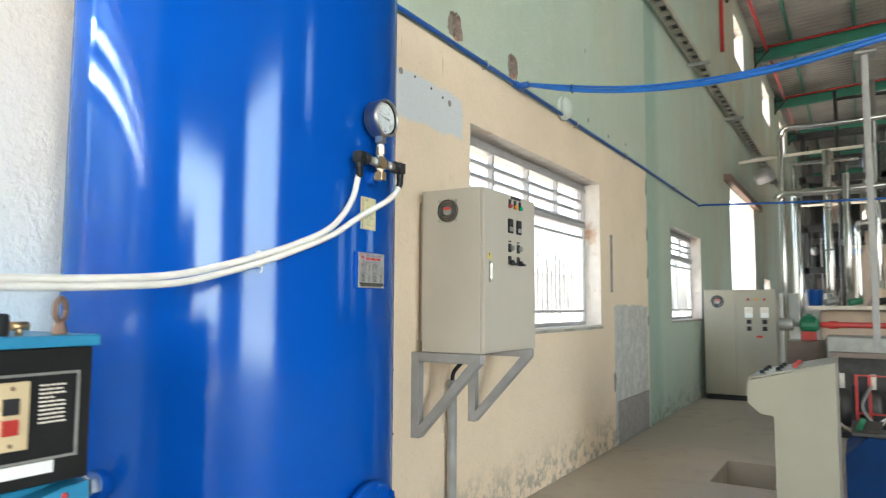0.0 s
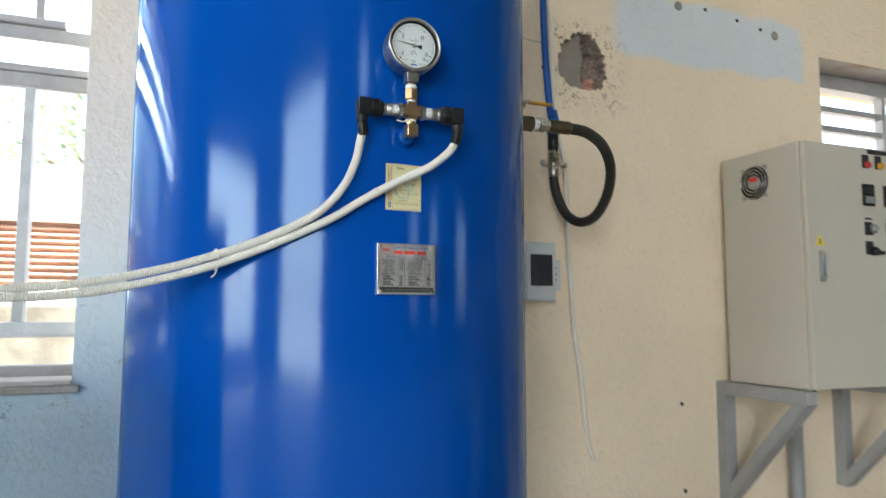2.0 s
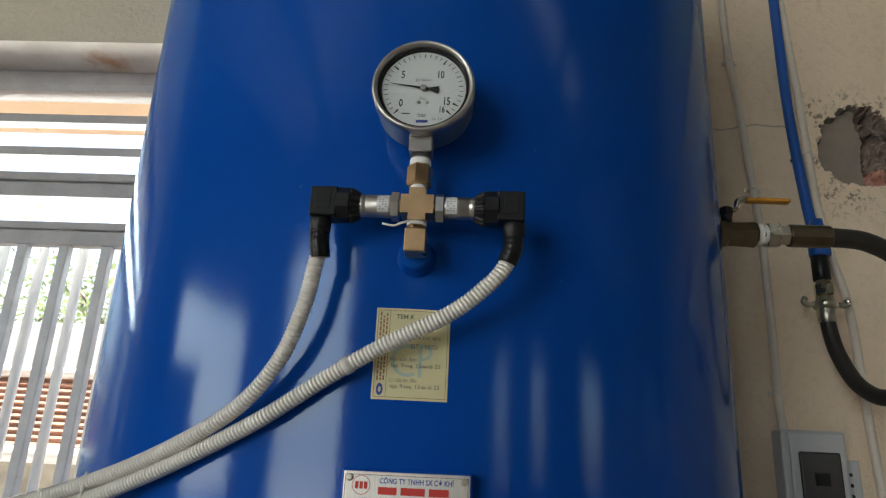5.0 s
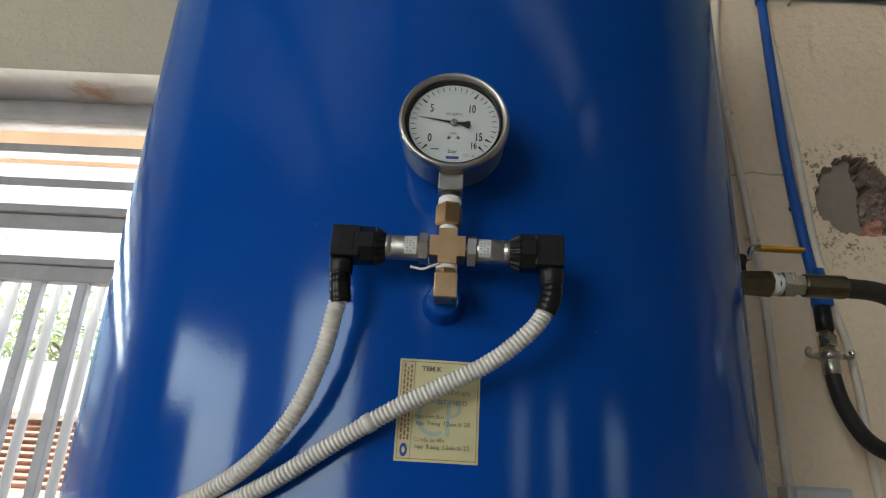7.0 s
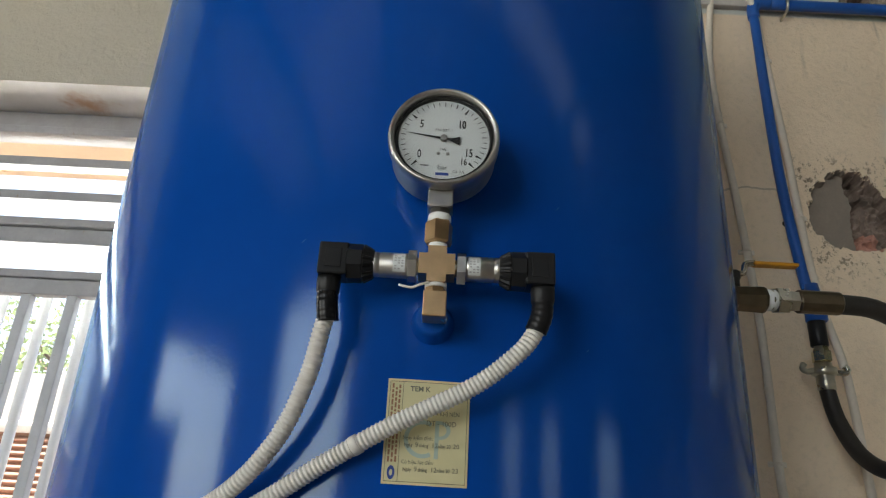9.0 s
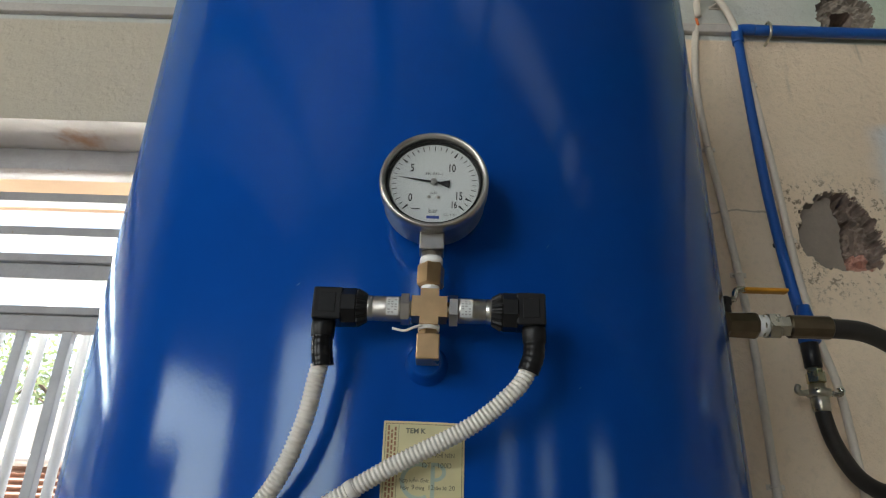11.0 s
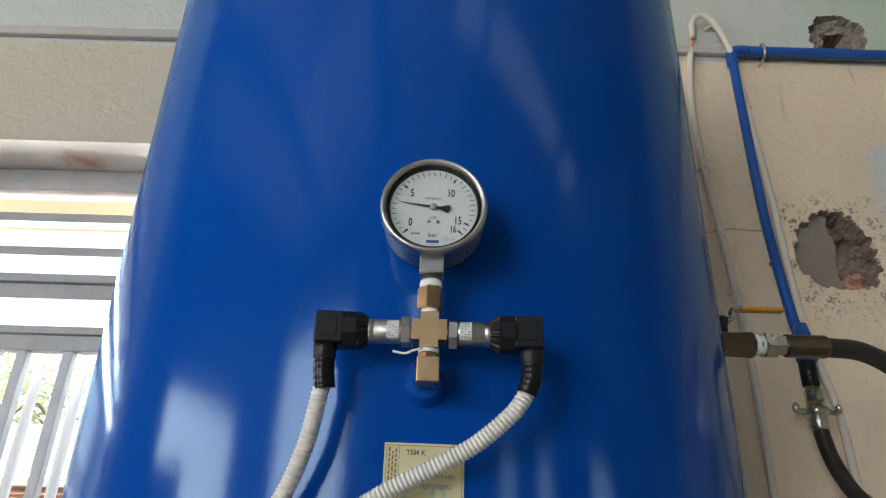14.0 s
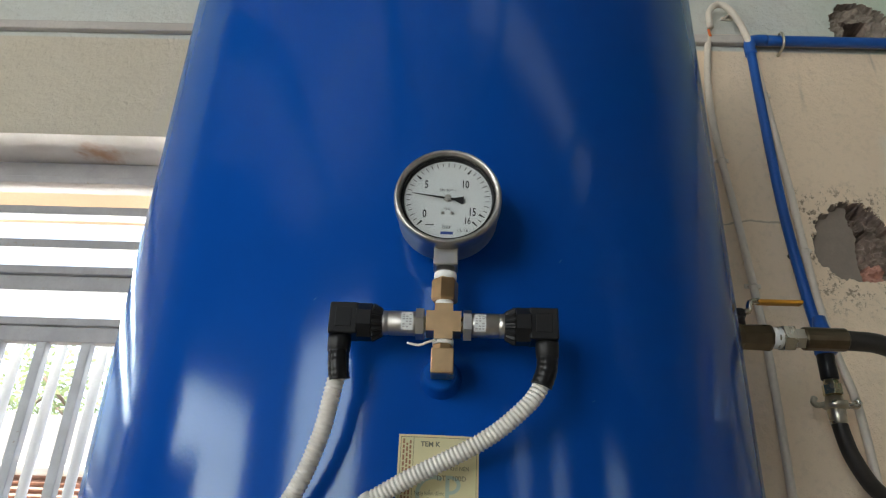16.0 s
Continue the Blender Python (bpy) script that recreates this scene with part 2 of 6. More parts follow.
PTFE = surface("white_thread_tape", (0.8, 0.8, 0.78), 0.6, bump=0.3, fine=300)
GREYPAINT = surface("light_grey_powder_coat", (0.48, 0.435, 0.365), 0.42, var=0.06, scale=2, bump=0.12, fine=400)
CABGREY = surface("cabinet_grey_paint", (0.315, 0.29, 0.23), 0.42, var=0.07, scale=2, bump=0.12, fine=300)
BRACKETGREY = surface("grey_bracket_paint", (0.30, 0.29, 0.285), 0.45, var=0.12, scale=9)
PVC = surface("blue_plastic_pipe", (0.005, 0.085, 0.36), 0.32, var=0.15, scale=4)
BLUEHOSE = surface("blue_air_hose", (0.008, 0.12, 0.45), 0.35, var=0.15, scale=4)
CONDUIT = surface("white_conduit_plastic", (0.70, 0.63, 0.54), 0.5, var=0.1, scale=9)
ABS = surface("white_abs_plastic", (0.52, 0.53, 0.535), 0.45, var=0.06, scale=9)
FRAME = surface("grey_window_frame_paint", (0.34, 0.33, 0.33), 0.45, var=0.12, scale=12, wear=(0.3, 0.24, 0.19))
GRILLE = surface("grey_grille_paint", (0.50, 0.51, 0.515), 0.5, var=0.14, scale=15, wear=(0.34, 0.30, 0.26))
BARS = surface("pale_grille_paint", (0.60, 0.62, 0.63), 0.5, var=0.14, scale=15, wear=(0.34, 0.30, 0.26))
GLASS = glass_clear()
DIALWHITE = plain("dial_white", (0.66, 0.68, 0.68), 0.5)
INK = plain("black_ink", (0.015, 0.015, 0.017), 0.6)
FADEDINK = plain("faded_ink", (0.16, 0.16, 0.12), 0.7)
PALEPRINT = plain("grey_print", (0.36, 0.36, 0.36), 0.7)
BLUEINK = plain("blue_ink", (0.03, 0.07, 0.30), 0.6)
PALEBLUEINK = plain("pale_blue_print", (0.42, 0.52, 0.46), 0.7)
REDINK = plain("red_ink", (0.55, 0.03, 0.02), 0.55)
BROWNINK = plain("brown_print", (0.32, 0.16, 0.09), 0.7)
STICKER = surface("yellow_paper", (0.66, 0.60, 0.35), 0.5, var=0.06, scale=30, bump=0.05)
PLATE = brushed("nameplate_metal", (0.74, 0.71, 0.67), 0.38, (1, 20, 1))
YELLOW = surface("yellow_handle_grip", (0.68, 0.30, 0.02), 0.45, var=0.15, scale=30)
ORANGE = plain("orange_wire", (0.75, 0.16, 0.03), 0.5)
CEMENT = surface("raw_mortar", (0.28, 0.255, 0.235), 0.9, var=0.2, scale=14, bump=0.8, fine=90)
SLAB = surface("flat_grey_mortar", (0.245, 0.205, 0.17), 0.9, var=0.12, scale=14, bump=0.5, fine=140)
RUBBLE = surface("brown_rubble", (0.27, 0.205, 0.17), 0.95, var=0.35, scale=22, bump=0.9, fine=90)
BRICKRED = surface("broken_brick", (0.46, 0.235, 0.18), 0.9, var=0.4, scale=30, bump=0.9, fine=90)
TRIMGREY = surface("grey_plaster_ledge", (0.48, 0.45, 0.42), 0.8, var=0.15, scale=6)
ROOF = roof_sheet()
BEAM = surface("green_steel_paint", (0.03, 0.20, 0.13), 0.45, var=0.15, scale=3)
REDSTEEL = surface("red_steel_paint", (0.45, 0.035, 0.03), 0.4, var=0.15, scale=5)
GALV = surface("galvanised_steel", (0.33, 0.33, 0.31), 0.45, metal=0.6, var=0.2, scale=8)
TEAL = surface("teal_machine_paint", (0.02, 0.21, 0.38), 0.35, var=0.12, scale=5)
DARKPANEL = surface("charcoal_panel", (0.012, 0.012, 0.012), 0.6, var=0.2, scale=8)
IVORY = surface("ivory_switch_plate", (0.60, 0.47, 0.29), 0.5, var=0.06)
RUSTY = surface("rusty_steel", (0.25, 0.15, 0.11), 0.7, metal=0.2, var=0.3, scale=20)
RUSTSHEET = surface("rusty_corrugated_sheet", (0.36, 0.20, 0.14), 0.8, var=0.3, scale=3, wear=(0.62, 0.47, 0.32))
WHITEPAINT = surface("white_outdoor_paint", (0.78, 0.78, 0.76), 0.6, var=0.06, scale=2)
MOULD = surface("mouldy_concrete", (0.42, 0.40, 0.34), 0.9, var=0.35, scale=4, wear=(0.14, 0.13, 0.1))
EARTH = surface("yard_concrete", (0.34, 0.325, 0.30), 0.9, var=0.2, scale=1)
LEAF = surface("leaves", (0.12, 0.18, 0.07), 0.5, var=0.45, scale=1.5, bump=0)
for dark in (BLACK, TAPE, DARKPANEL):
    dark.node_tree.nodes["Principled BSDF"].inputs["Specular IOR Level"].default_value = 0.22
leaf_nodes = LEAF.node_tree
thin, leaf_mix = leaf_nodes.nodes.new("ShaderNodeBsdfTranslucent"), leaf_nodes.nodes.new("ShaderNodeMixShader")
thin.inputs[0].default_value, leaf_mix.inputs[0].default_value = (0.19, 0.25, 0.13, 1), 0.5
leaf_nodes.links.new(leaf_nodes.nodes["Principled BSDF"].outputs[0], leaf_mix.inputs[1])
leaf_nodes.links.new(thin.outputs[0], leaf_mix.inputs[2])
leaf_nodes.links.new(leaf_mix.outputs[0], leaf_nodes.nodes["Material Output"].inputs[0])
BARK = surface("bark", (0.16, 0.12, 0.09), 0.9, var=0.3, scale=20)
GREENMOTOR = surface("green_motor_paint", (0.015, 0.16, 0.08), 0.4, var=0.2, scale=12)
DARKSTEEL = surface("dark_machine_steel", (0.04, 0.037, 0.035), 0.45, metal=0.4, var=0.35, scale=12)
TAN = surface("tan_duct_sheet", (0.56, 0.43, 0.33), 0.6, var=0.15, scale=3)
BROWN = surface("brown_housing", (0.16, 0.12, 0.10), 0.6, var=0.2, scale=5)

# ---------------------------------------------------------------- mesh building


class Mesh:
    """Collects faces of several solids for one mesh."""

    def __init__(self):
        self.v, self.f, self.s, self.k = [], [], [], []

    def add(self, verts, faces, smooth=False, slot=0):
        o = len(self.v)
        self.v += [tuple(p) for p in verts]
        self.f += [tuple(i + o for i in f) for f in faces]
        self.s += [smooth] * len(faces)
        self.k += [slot] * len(faces)
        return self

    def box(self, a, b, bevel=0.0, m=None, slot=0):
        bm = bmesh.new()
        bmesh.ops.create_cube(bm, size=1)
        c, d = (Vector(a) + Vector(b)) / 2, Vector([abs(q - p) for p, q in zip(a, b)])
        for v in bm.verts:
            v.co = Vector([p * q for p, q in zip(v.co, d)]) + c
        if bevel:
            bmesh.ops.bevel(bm, geom=list(bm.edges), offset=bevel, segments=2, affect="EDGES", profile=0.5)
        if m:
            bm.transform(m)
        bm.verts.index_update()
        self.add([v.co[:] for v in bm.verts], [[v.index for v in f.verts] for f in bm.faces], slot=slot)
        bm.free()
        return self

    def lathe(self, a, b, profile, n=24, slot=0, smooth=True, twist=0.0, caps=True):
        """Rings (distance from a along a-b, radius) round the axis a-b; closed by flat ends."""
        a, axis = Vector(a), (Vector(b) - Vector(a)).normalized()
        u = axis.orthogonal().normalized()
        w = axis.cross(u)
        ring = [(math.cos(twist + math.tau * i / n), math.sin(twist + math.tau * i / n)) for i in range(n)]
        vs, fs = [], []
        for s, r in profile:
            vs += [a + axis * s + (u * c + w * d) * r for c, d in ring]
        for k in range(len(profile) - 1):
            for i in range(n):
                j = (i + 1) % n
                fs.append((k * n + i, k * n + j, (k + 1) * n + j, (k + 1) * n + i))
        self.add(vs, fs, smooth, slot)
        o = len(self.v) - len(vs)
        for k, flip in ((0, True), (len(profile) - 1, False)):
            if caps and profile[k][1] > 1e-5:
                f = [o + k * n + i for i in range(n)]
                self.f.append(tuple(reversed(f)) if flip else tuple(f))
                self.s.append(False)
                self.k.append(slot)
        return self

    def cyl(self, a, b, r, n=20, bevel=0.0, slot=0, smooth=True, twist=0.0):
        h = (Vector(b) - Vector(a)).length
        p = [(0, r), (h, r)] if not bevel else [(0, r - bevel), (bevel, r), (h - bevel, r), (h, r - bevel)]
        return self.lathe(a, b, p, n, slot, smooth, twist)

    def tube(self, pts, r, n=10, step=0.01, ribs=0.0, pitch=0.004, slot=0, slack=True):
        """A round tube through the points, smoothed; ribs: depth of its corrugation."""
        P = smooth_line(pts, step) if slack else [Vector(p) for p in pts]
        prev, vs, fs, run = None, [], [], 0.0
        for i, p in enumerate(P):
            t = (P[min(i + 1, len(P) - 1)] - P[max(i - 1, 0)]).normalized()
            u = t.orthogonal().normalized() if prev is None else (prev - t * prev.dot(t)).normalized()
            prev, w = u, t.cross(u)
            run += (p - P[i - 1]).length if i else 0
            rr = r - ribs * (0.5 + 0.5 * math.cos(math.tau * run / pitch))
            vs += [p + (u * math.cos(math.tau * k / n) + w * math.sin(math.tau * k / n)) * rr for k in range(n)]
        for i in range(len(P) - 1):
            for k in range(n):
                j = (k + 1) % n
                fs.append((i * n + k, i * n + j, (i + 1) * n + j, (i + 1) * n + k))
        fs += [tuple(reversed(range(n))), tuple(range((len(P) - 1) * n, len(P) * n))]
        return self.add(vs, fs, True, slot)

    def prism(self, outline, a, b, axis=1, slot=0):
        """An outline in the two other axes, drawn out along axis from a to b."""
        n = len(outline)

        def at(p, t):
            q = list(p)
            q.insert(axis, t)
            return tuple(q)
        vs = [at(p, a) for p in outline] + [at(p, b) for p in outline]
        fs = [tuple(range(n)), tuple(reversed(range(n, 2 * n)))] + [(i, i + n, (i + 1) % n + n, (i + 1) % n) for i in range(n)]
        return self.add(vs, fs, slot=slot)

    def data(self, name, mats):
        me = bpy.data.meshes.new(name)
        me.from_pydata(self.v, [], self.f)
        me.polygons.foreach_set("use_smooth", self.s)
        me.polygons.foreach_set("material_index", self.k)
        for m in mats if isinstance(mats, (list, tuple)) else [mats]:
            me.materials.append(m)
        bm = bmesh.new()
        bm.from_mesh(me)
        bmesh.ops.recalc_face_normals(bm, faces=bm.faces)
        bm.to_mesh(me)
        bm.free()
        me.update()
        return me


def smooth_line(pts, step):
    P = [Vector(p) for p in pts]
    P = [P[0] * 2 - P[1]] + P + [P[-1] * 2 - P[-2]]
    out = []
    for i in range(1, len(P) - 2):
        a, b, c, d = P[i - 1:i + 3]
        k = max(2, int((c - b).length / step))
        for j in range(k):
            t = j / k
            out.append(0.5 * (2 * b + (c - a) * t + (2 * a - 5 * b + 4 * c - d) * t * t + (3 * b - a - 3 * c + d) * t ** 3))
    return out + [P[-2]]


def thing(name, label, category, at=(0, 0, 0), group="", kind=""):
    ob = new(name)
    ob.empty_display_size = 0.05
    ob.location = at
    return tagged(ob, label, category, group, kind)


def part(name, mesh, mats, parent, label=""):
    """One mesh object; the mesh is in world metres, the parent may stand anywhere without turn."""
    ob = new(name, mesh.data(name, mats))
    if parent:
        ob.parent = parent
        o, p = Vector(), parent
        while p:
            o += p.location
            p = p.parent
        ob.location = -o
    return tagged(ob, label)


def solid(name, mesh, mats, label, category, group="", kind=""):
    return tagged(new(name, mesh.data(name, mats)), label, category, group, kind)


def structure(name, mesh, mats, label=""):
    return tagged(new(name, mesh.data(name, mats)), label, "", "", "structure")


FACE_X = Matrix(((0, 0, 1, 0), (1, 0, 0, 0), (0, 1, 0, 0), (0, 0, 0, 1)))  # writing that is read from +x


def letters(mesh, text, size, at, m=FACE_X, align="CENTER", slot=0, squeeze=1.0, bend=None, bold=0.0):
    """Adds flat writing to a mesh. at: the middle of its line."""
    cu = bpy.data.curves.new("t", "FONT")
    cu.body, cu.size, cu.align_x, cu.align_y = text, size, align, "CENTER"
    cu.resolution_u = 3
    cu.offset = size * bold
    ob = bpy.data.objects.new("t", cu)
    scene.collection.objects.link(ob)
    bpy.context.view_layer.update()
    me = bpy.data.meshes.new_from_object(ob.evaluated_get(bpy.context.evaluated_depsgraph_get()))
    vs = [Vector(at) + (m.to_3x3() @ Vector((v.co.x * squeeze, v.co.y, 0))) for v in me.vertices]
    if bend:
        vs = [bend(v) for v in vs]
    mesh.add(vs, [tuple(p.vertices) for p in me.polygons], slot=slot)
    bpy.data.objects.remove(ob)
    bpy.data.curves.remove(cu)
    bpy.data.meshes.remove(me)
    return mesh


def sheet_with_holes(y0, y1, z0, z1, x0, x1, holes, slot_reveal=0):
    """A wall between x0 (back) and x1 (face), with openings (ya, yb, za, zb) through it."""
    ys = sorted({y0, y1, *[h[0] for h in holes], *[h[1] for h in holes]})
    zs = sorted({z0, z1, *[h[2] for h in holes], *[h[3] for h in holes]})
    full = lambda i, j: 0 <= i < len(ys) - 1 and 0 <= j < len(zs) - 1 and not any(
        h[0] < (ys[i] + ys[i + 1]) / 2 < h[1] and h[2] < (zs[j] + zs[j + 1]) / 2 < h[3] for h in holes)
    M = Mesh()
    for i in range(len(ys) - 1):
        for j in range(len(zs) - 1):
            if not full(i, j):
                continue
            a, b, c, d = ys[i], ys[i + 1], zs[j], zs[j + 1]
            for x in (x0, x1):
                M.add([(x, a, c), (x, b, c), (x, b, d), (x, a, d)], [(0, 1, 2, 3)])
            for (p, q, ok) in (((a, c), (b, c), full(i, j - 1)), ((a, d), (b, d), full(i, j + 1)), ((a, c), (a, d), full(i - 1, j)), ((b, c), (b, d), full(i + 1, j))):
                if not ok:
                    M.add([(x0, *p), (x0, *q), (x1, *q), (x1, *p)], [(0, 1, 2, 3)], slot=slot_reveal)
    bm_v = {}
    remap = [bm_v.setdefault(tuple(round(c, 5) for c in v), len(bm_v)) for v in M.v]
    M.f = [tuple(remap[i] for i in f) for f in M.f]
    M.v = list(bm_v)
    return M

# ---------------------------------------------------------------- the hall
WX, WB = -2.05, -2.27          # face and back of the long wall
WINDOWS = [(-1.82, 0.82, 1.175, 2.595), (3.74, 6.30, 1.175, 2.527), (9.18, 11.2, 1.175, 2.43)]
DOORWAY = (14.3, 17.9, 0.0, 3.7)
HIGH = [(15.5, 16.9, 6.75, 7.7), (20.6, 22.4, 6.75, 7.7), (25.6, 27.4, 6.75, 7.7)]
SMALLWIN = (19.6, 21.0, 1.25, 2.1)
DAMAGE = [(2.368, 2.618, 2.190, 2.456), (2.553, 2.767, 2.976, 3.144), (3.44, 3.66, 2.98, 3.20), (4.27, 4.49, 2.98, 3.20)]

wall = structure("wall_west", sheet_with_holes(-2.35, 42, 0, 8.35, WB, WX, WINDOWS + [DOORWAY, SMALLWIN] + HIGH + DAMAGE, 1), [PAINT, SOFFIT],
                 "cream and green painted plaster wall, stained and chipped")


# unseen stretch, split off and darkened to narrow the tank's left-edge reflection
structure("wall_west_end", sheet_with_holes(-10, -2.352, 0, 8.35, WB, WX, []), DULLWALL, "unseen wall end beyond the window, darkened for the tank's reflections")


def broken_plaster(y0, y1, z0, z1, seed, depth=0.05, brick=True, n=64):
    """A hole knocked through the plaster: ragged edge, a flat mortar slab, rubble with dark pockets and broken brick."""
    M, rnd = Mesh(), random.Random(seed)
    ox = rnd.uniform(0, 50)
    ry, rz = (y1 - y0) / 2, (z1 - z0) / 2
    vs, inside, kind = [], [], []
    for j in range(n + 1):
        for i in range(n + 1):
            u, v = i / n * 2 - 1, j / n * 2 - 1
            rim = 0.80 + 0.15 * noise.noise((u * 1.7 + ox, v * 1.7, 0)) + 0.09 * noise.noise((u * 5 + ox, v * 5, 3)) + 0.05 * noise.noise((u * 13 + ox, v * 13, 3))
            d = (abs(u) ** 2.6 + abs(v) ** 2.6) ** (1 / 2.6)
            k = max(0.0, min(1.0, (min(rim, 0.96) - d) / 0.035))
            edge = i in (0, n) or j in (0, n)
            w = 0.09 * noise.noise((u * 3 + ox, v * 3, 8)) + 0.04 * noise.noise((u * 9 + ox, v * 9, 8))
            rough = 0.34 * noise.noise((u * 4 + ox, v * 4, 9)) + 0.20 * noise.noise((u * 10 + ox, v * 10, 9)) + 0.08 * noise.noise((u * 22, v * 22, ox))
            deep, m = depth * (0.34 + 0.03 * noise.noise((u * 4 + ox, v * 4, 9))), 1
            if brick:
                if u + w > 0.08:
                    deep, m = depth * (0.55 + rough + 0.25 * (u < 0.4)), 3
                    if -0.80 < v + w < -0.36 and u + w < 0.62:
                        m, deep = 2, depth * (0.48 + rough * 0.9)
                    if 0.08 < u + w < 0.50 and 0.30 < v + w * 0.5 < 0.46:
                        deep = depth * 2.7
                    if 0.08 < u + w < 0.26 and -0.42 < v + w < -0.02:
                        deep = depth * 2.1
            else:
                deep, m = depth * (0.30 + 0.5 * rough), 1
                if abs(u + 0.05 + w) < 0.36 and v + w < 0.18:
                    deep, m = depth * (1.9 if u < 0.05 else 1.2), 3
            vs.append((WX - (0 if edge else k * max(0.004, deep)), y0 + (u + 1) * ry, z0 + (v + 1) * rz))
            inside.append(0 if edge else k)
            kind.append(m)
    M.v = vs
    for j in range(n):
        for i in range(n):
            a = j * (n + 1) + i
            q = (a, a + 1, a + n + 2, a + n + 1)
            M.f.append(q)
            M.s.append(False)
            M.k.append(0 if max(inside[c] for c in q) < 0.3 else kind[a])
    return M


for i, (a, b, c, d) in enumerate(DAMAGE):
    part("broken_plaster", broken_plaster(a, b, c, d, 7 + i * 5, 0.07, i != 1, 120 if i == 0 else 64), [PAINT, SLAB, BRICKRED, RUBBLE], wall,
         "ragged hole in the plaster with brick behind")

part("plaster_ledge", Mesh().box((WX, -2.3, 2.955), (WX + 0.02, 3.40, 2.985), 0.004), TRIMGREY, wall, "thin grey ledge where the two paints meet")
part("plaster_groove", Mesh().box((WX, 6.60, 1.5), (WX + 0.006, 6.66, 2.07), 0.002), CEMENT, wall)
for y, z, h, w in ((6.70, 0.62, 0.20, 0.07), (7.99, 2.2, 0.16, 0.05), (7.99, 1.75, 0.15, 0.05), (7.99, 1.2, 0.12, 0.06), (7.99, 2.75, 0.2, 0.04)):
    M = Mesh()
    M.prism([(y + w * 0.5 * math.cos(a) * (1 + 0.25 * math.sin(3 * a + z)), z + h * 0.5 * math.sin(a)) for a in [math.tau * k / 14 for k in range(14)]], WX - 0.002, WX + 0.004, axis=0)
    part("mortar_patch", M, CEMENT, wall)
part("skirting_patch", Mesh().box((WX, 6.78, 0.0), (WX + 0.012, 7.94, 0.42), 0.005), CEMENT, wall, "smooth grey mortar at the foot of the closed doorway")

# plugs and nails left in the wall
for k, (y, z) in enumerate(((2.96, 2.632), (3.10, 2.64), (3.27, 2.62), (3.40, 2.60), (3.48, 2.585), (2.916, 1.027), (2.92, 0.70), (5.93, 3.72), (2.323, 2.285), (6.0, 3.08), (6.6, 3.06), (7.2, 3.10))):
    r = 0.022 if k in (0, 4, 7, 9, 10, 11) else 0.009
    part("wall_plug", Mesh().lathe((WX - 0.004, y, z), (WX + 0.1, y, z), [(0, r), (0.006, r * 0.9), (0.008, r * 0.4)], 9), DARKSTEEL if r < 0.02 else CEMENT, wall)

# floor with the pit sunk into it
PIT = (-1.02, 0.35, 5.75, 6.62)
floor_mesh = Mesh()
xs, ys = [-2.27, PIT[0], PIT[1], 11.2], [-10.2, PIT[2], PIT[3], 42.2]
for i in range(3):
    for j in range(3):
        if (i, j) != (1, 1):
            floor_mesh.add([(xs[i], ys[j], 0), (xs[i + 1], ys[j], 0), (xs[i + 1], ys[j + 1], 0), (xs[i], ys[j + 1], 0)], [(0, 1, 2, 3)])
a, b, c, d = PIT
floor_mesh.add([(a, c, 0), (b, c, 0), (b, d, 0), (a, d, 0), (a, c, -0.4), (b, c, -0.4), (b, d, -0.4), (a, d, -0.4)], [(0, 1, 5, 4), (1, 2, 6, 5), (2, 3, 7, 6), (3, 0, 4, 7), (4, 5, 6, 7)])
structure("floor", floor_mesh, FLOOR, "dusty grey cement floor with a square pit")

# the other walls, which close the hall; unseen, near-black so the tank mirrors little
GATES = [(-8.9, -2.9, 0.1, 6.3), (1.35, 2.05, 5.3, 6.9), (8.1, 9.3, 1.3, 3.9), (11.9, 13.5, 1.4, 4.2), (21.0, 27.0, 1.2, 5.2)]
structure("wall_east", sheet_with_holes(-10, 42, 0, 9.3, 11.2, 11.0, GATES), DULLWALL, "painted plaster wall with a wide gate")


def swap_xy(M):
    M.v = [(y, x, z) for x, y, z in M.v]
    return M


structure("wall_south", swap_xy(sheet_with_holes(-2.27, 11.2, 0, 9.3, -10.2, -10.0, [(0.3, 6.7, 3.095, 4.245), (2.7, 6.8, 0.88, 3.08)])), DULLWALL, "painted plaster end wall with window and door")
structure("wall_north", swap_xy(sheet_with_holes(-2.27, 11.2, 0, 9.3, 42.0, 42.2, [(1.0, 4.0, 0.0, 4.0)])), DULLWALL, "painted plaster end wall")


def roof_z(x):
    return 8.22 + (x + 2.27) * 0.062


# corrugated roof in strips, with a translucent strip
def corrugated(x0, x1, y0, y1, pitch=0.25):
    M, n = Mesh(), int((y1 - y0) / pitch)
    vs, fs = [], []
    for i in range(n * 4 + 1):
        y = y0 + (y1 - y0) * i / (n * 4)
        dz = (0.0, 0.0, 0.035, 0.035)[i % 4]
        vs += [(x0, y, roof_z(x0) + dz), (x1, y, roof_z(x1) + dz)]
    fs = [(2 * i, 2 * i + 1, 2 * i + 3, 2 * i + 2) for i in range(n * 4)]
    return M.add(vs, fs)


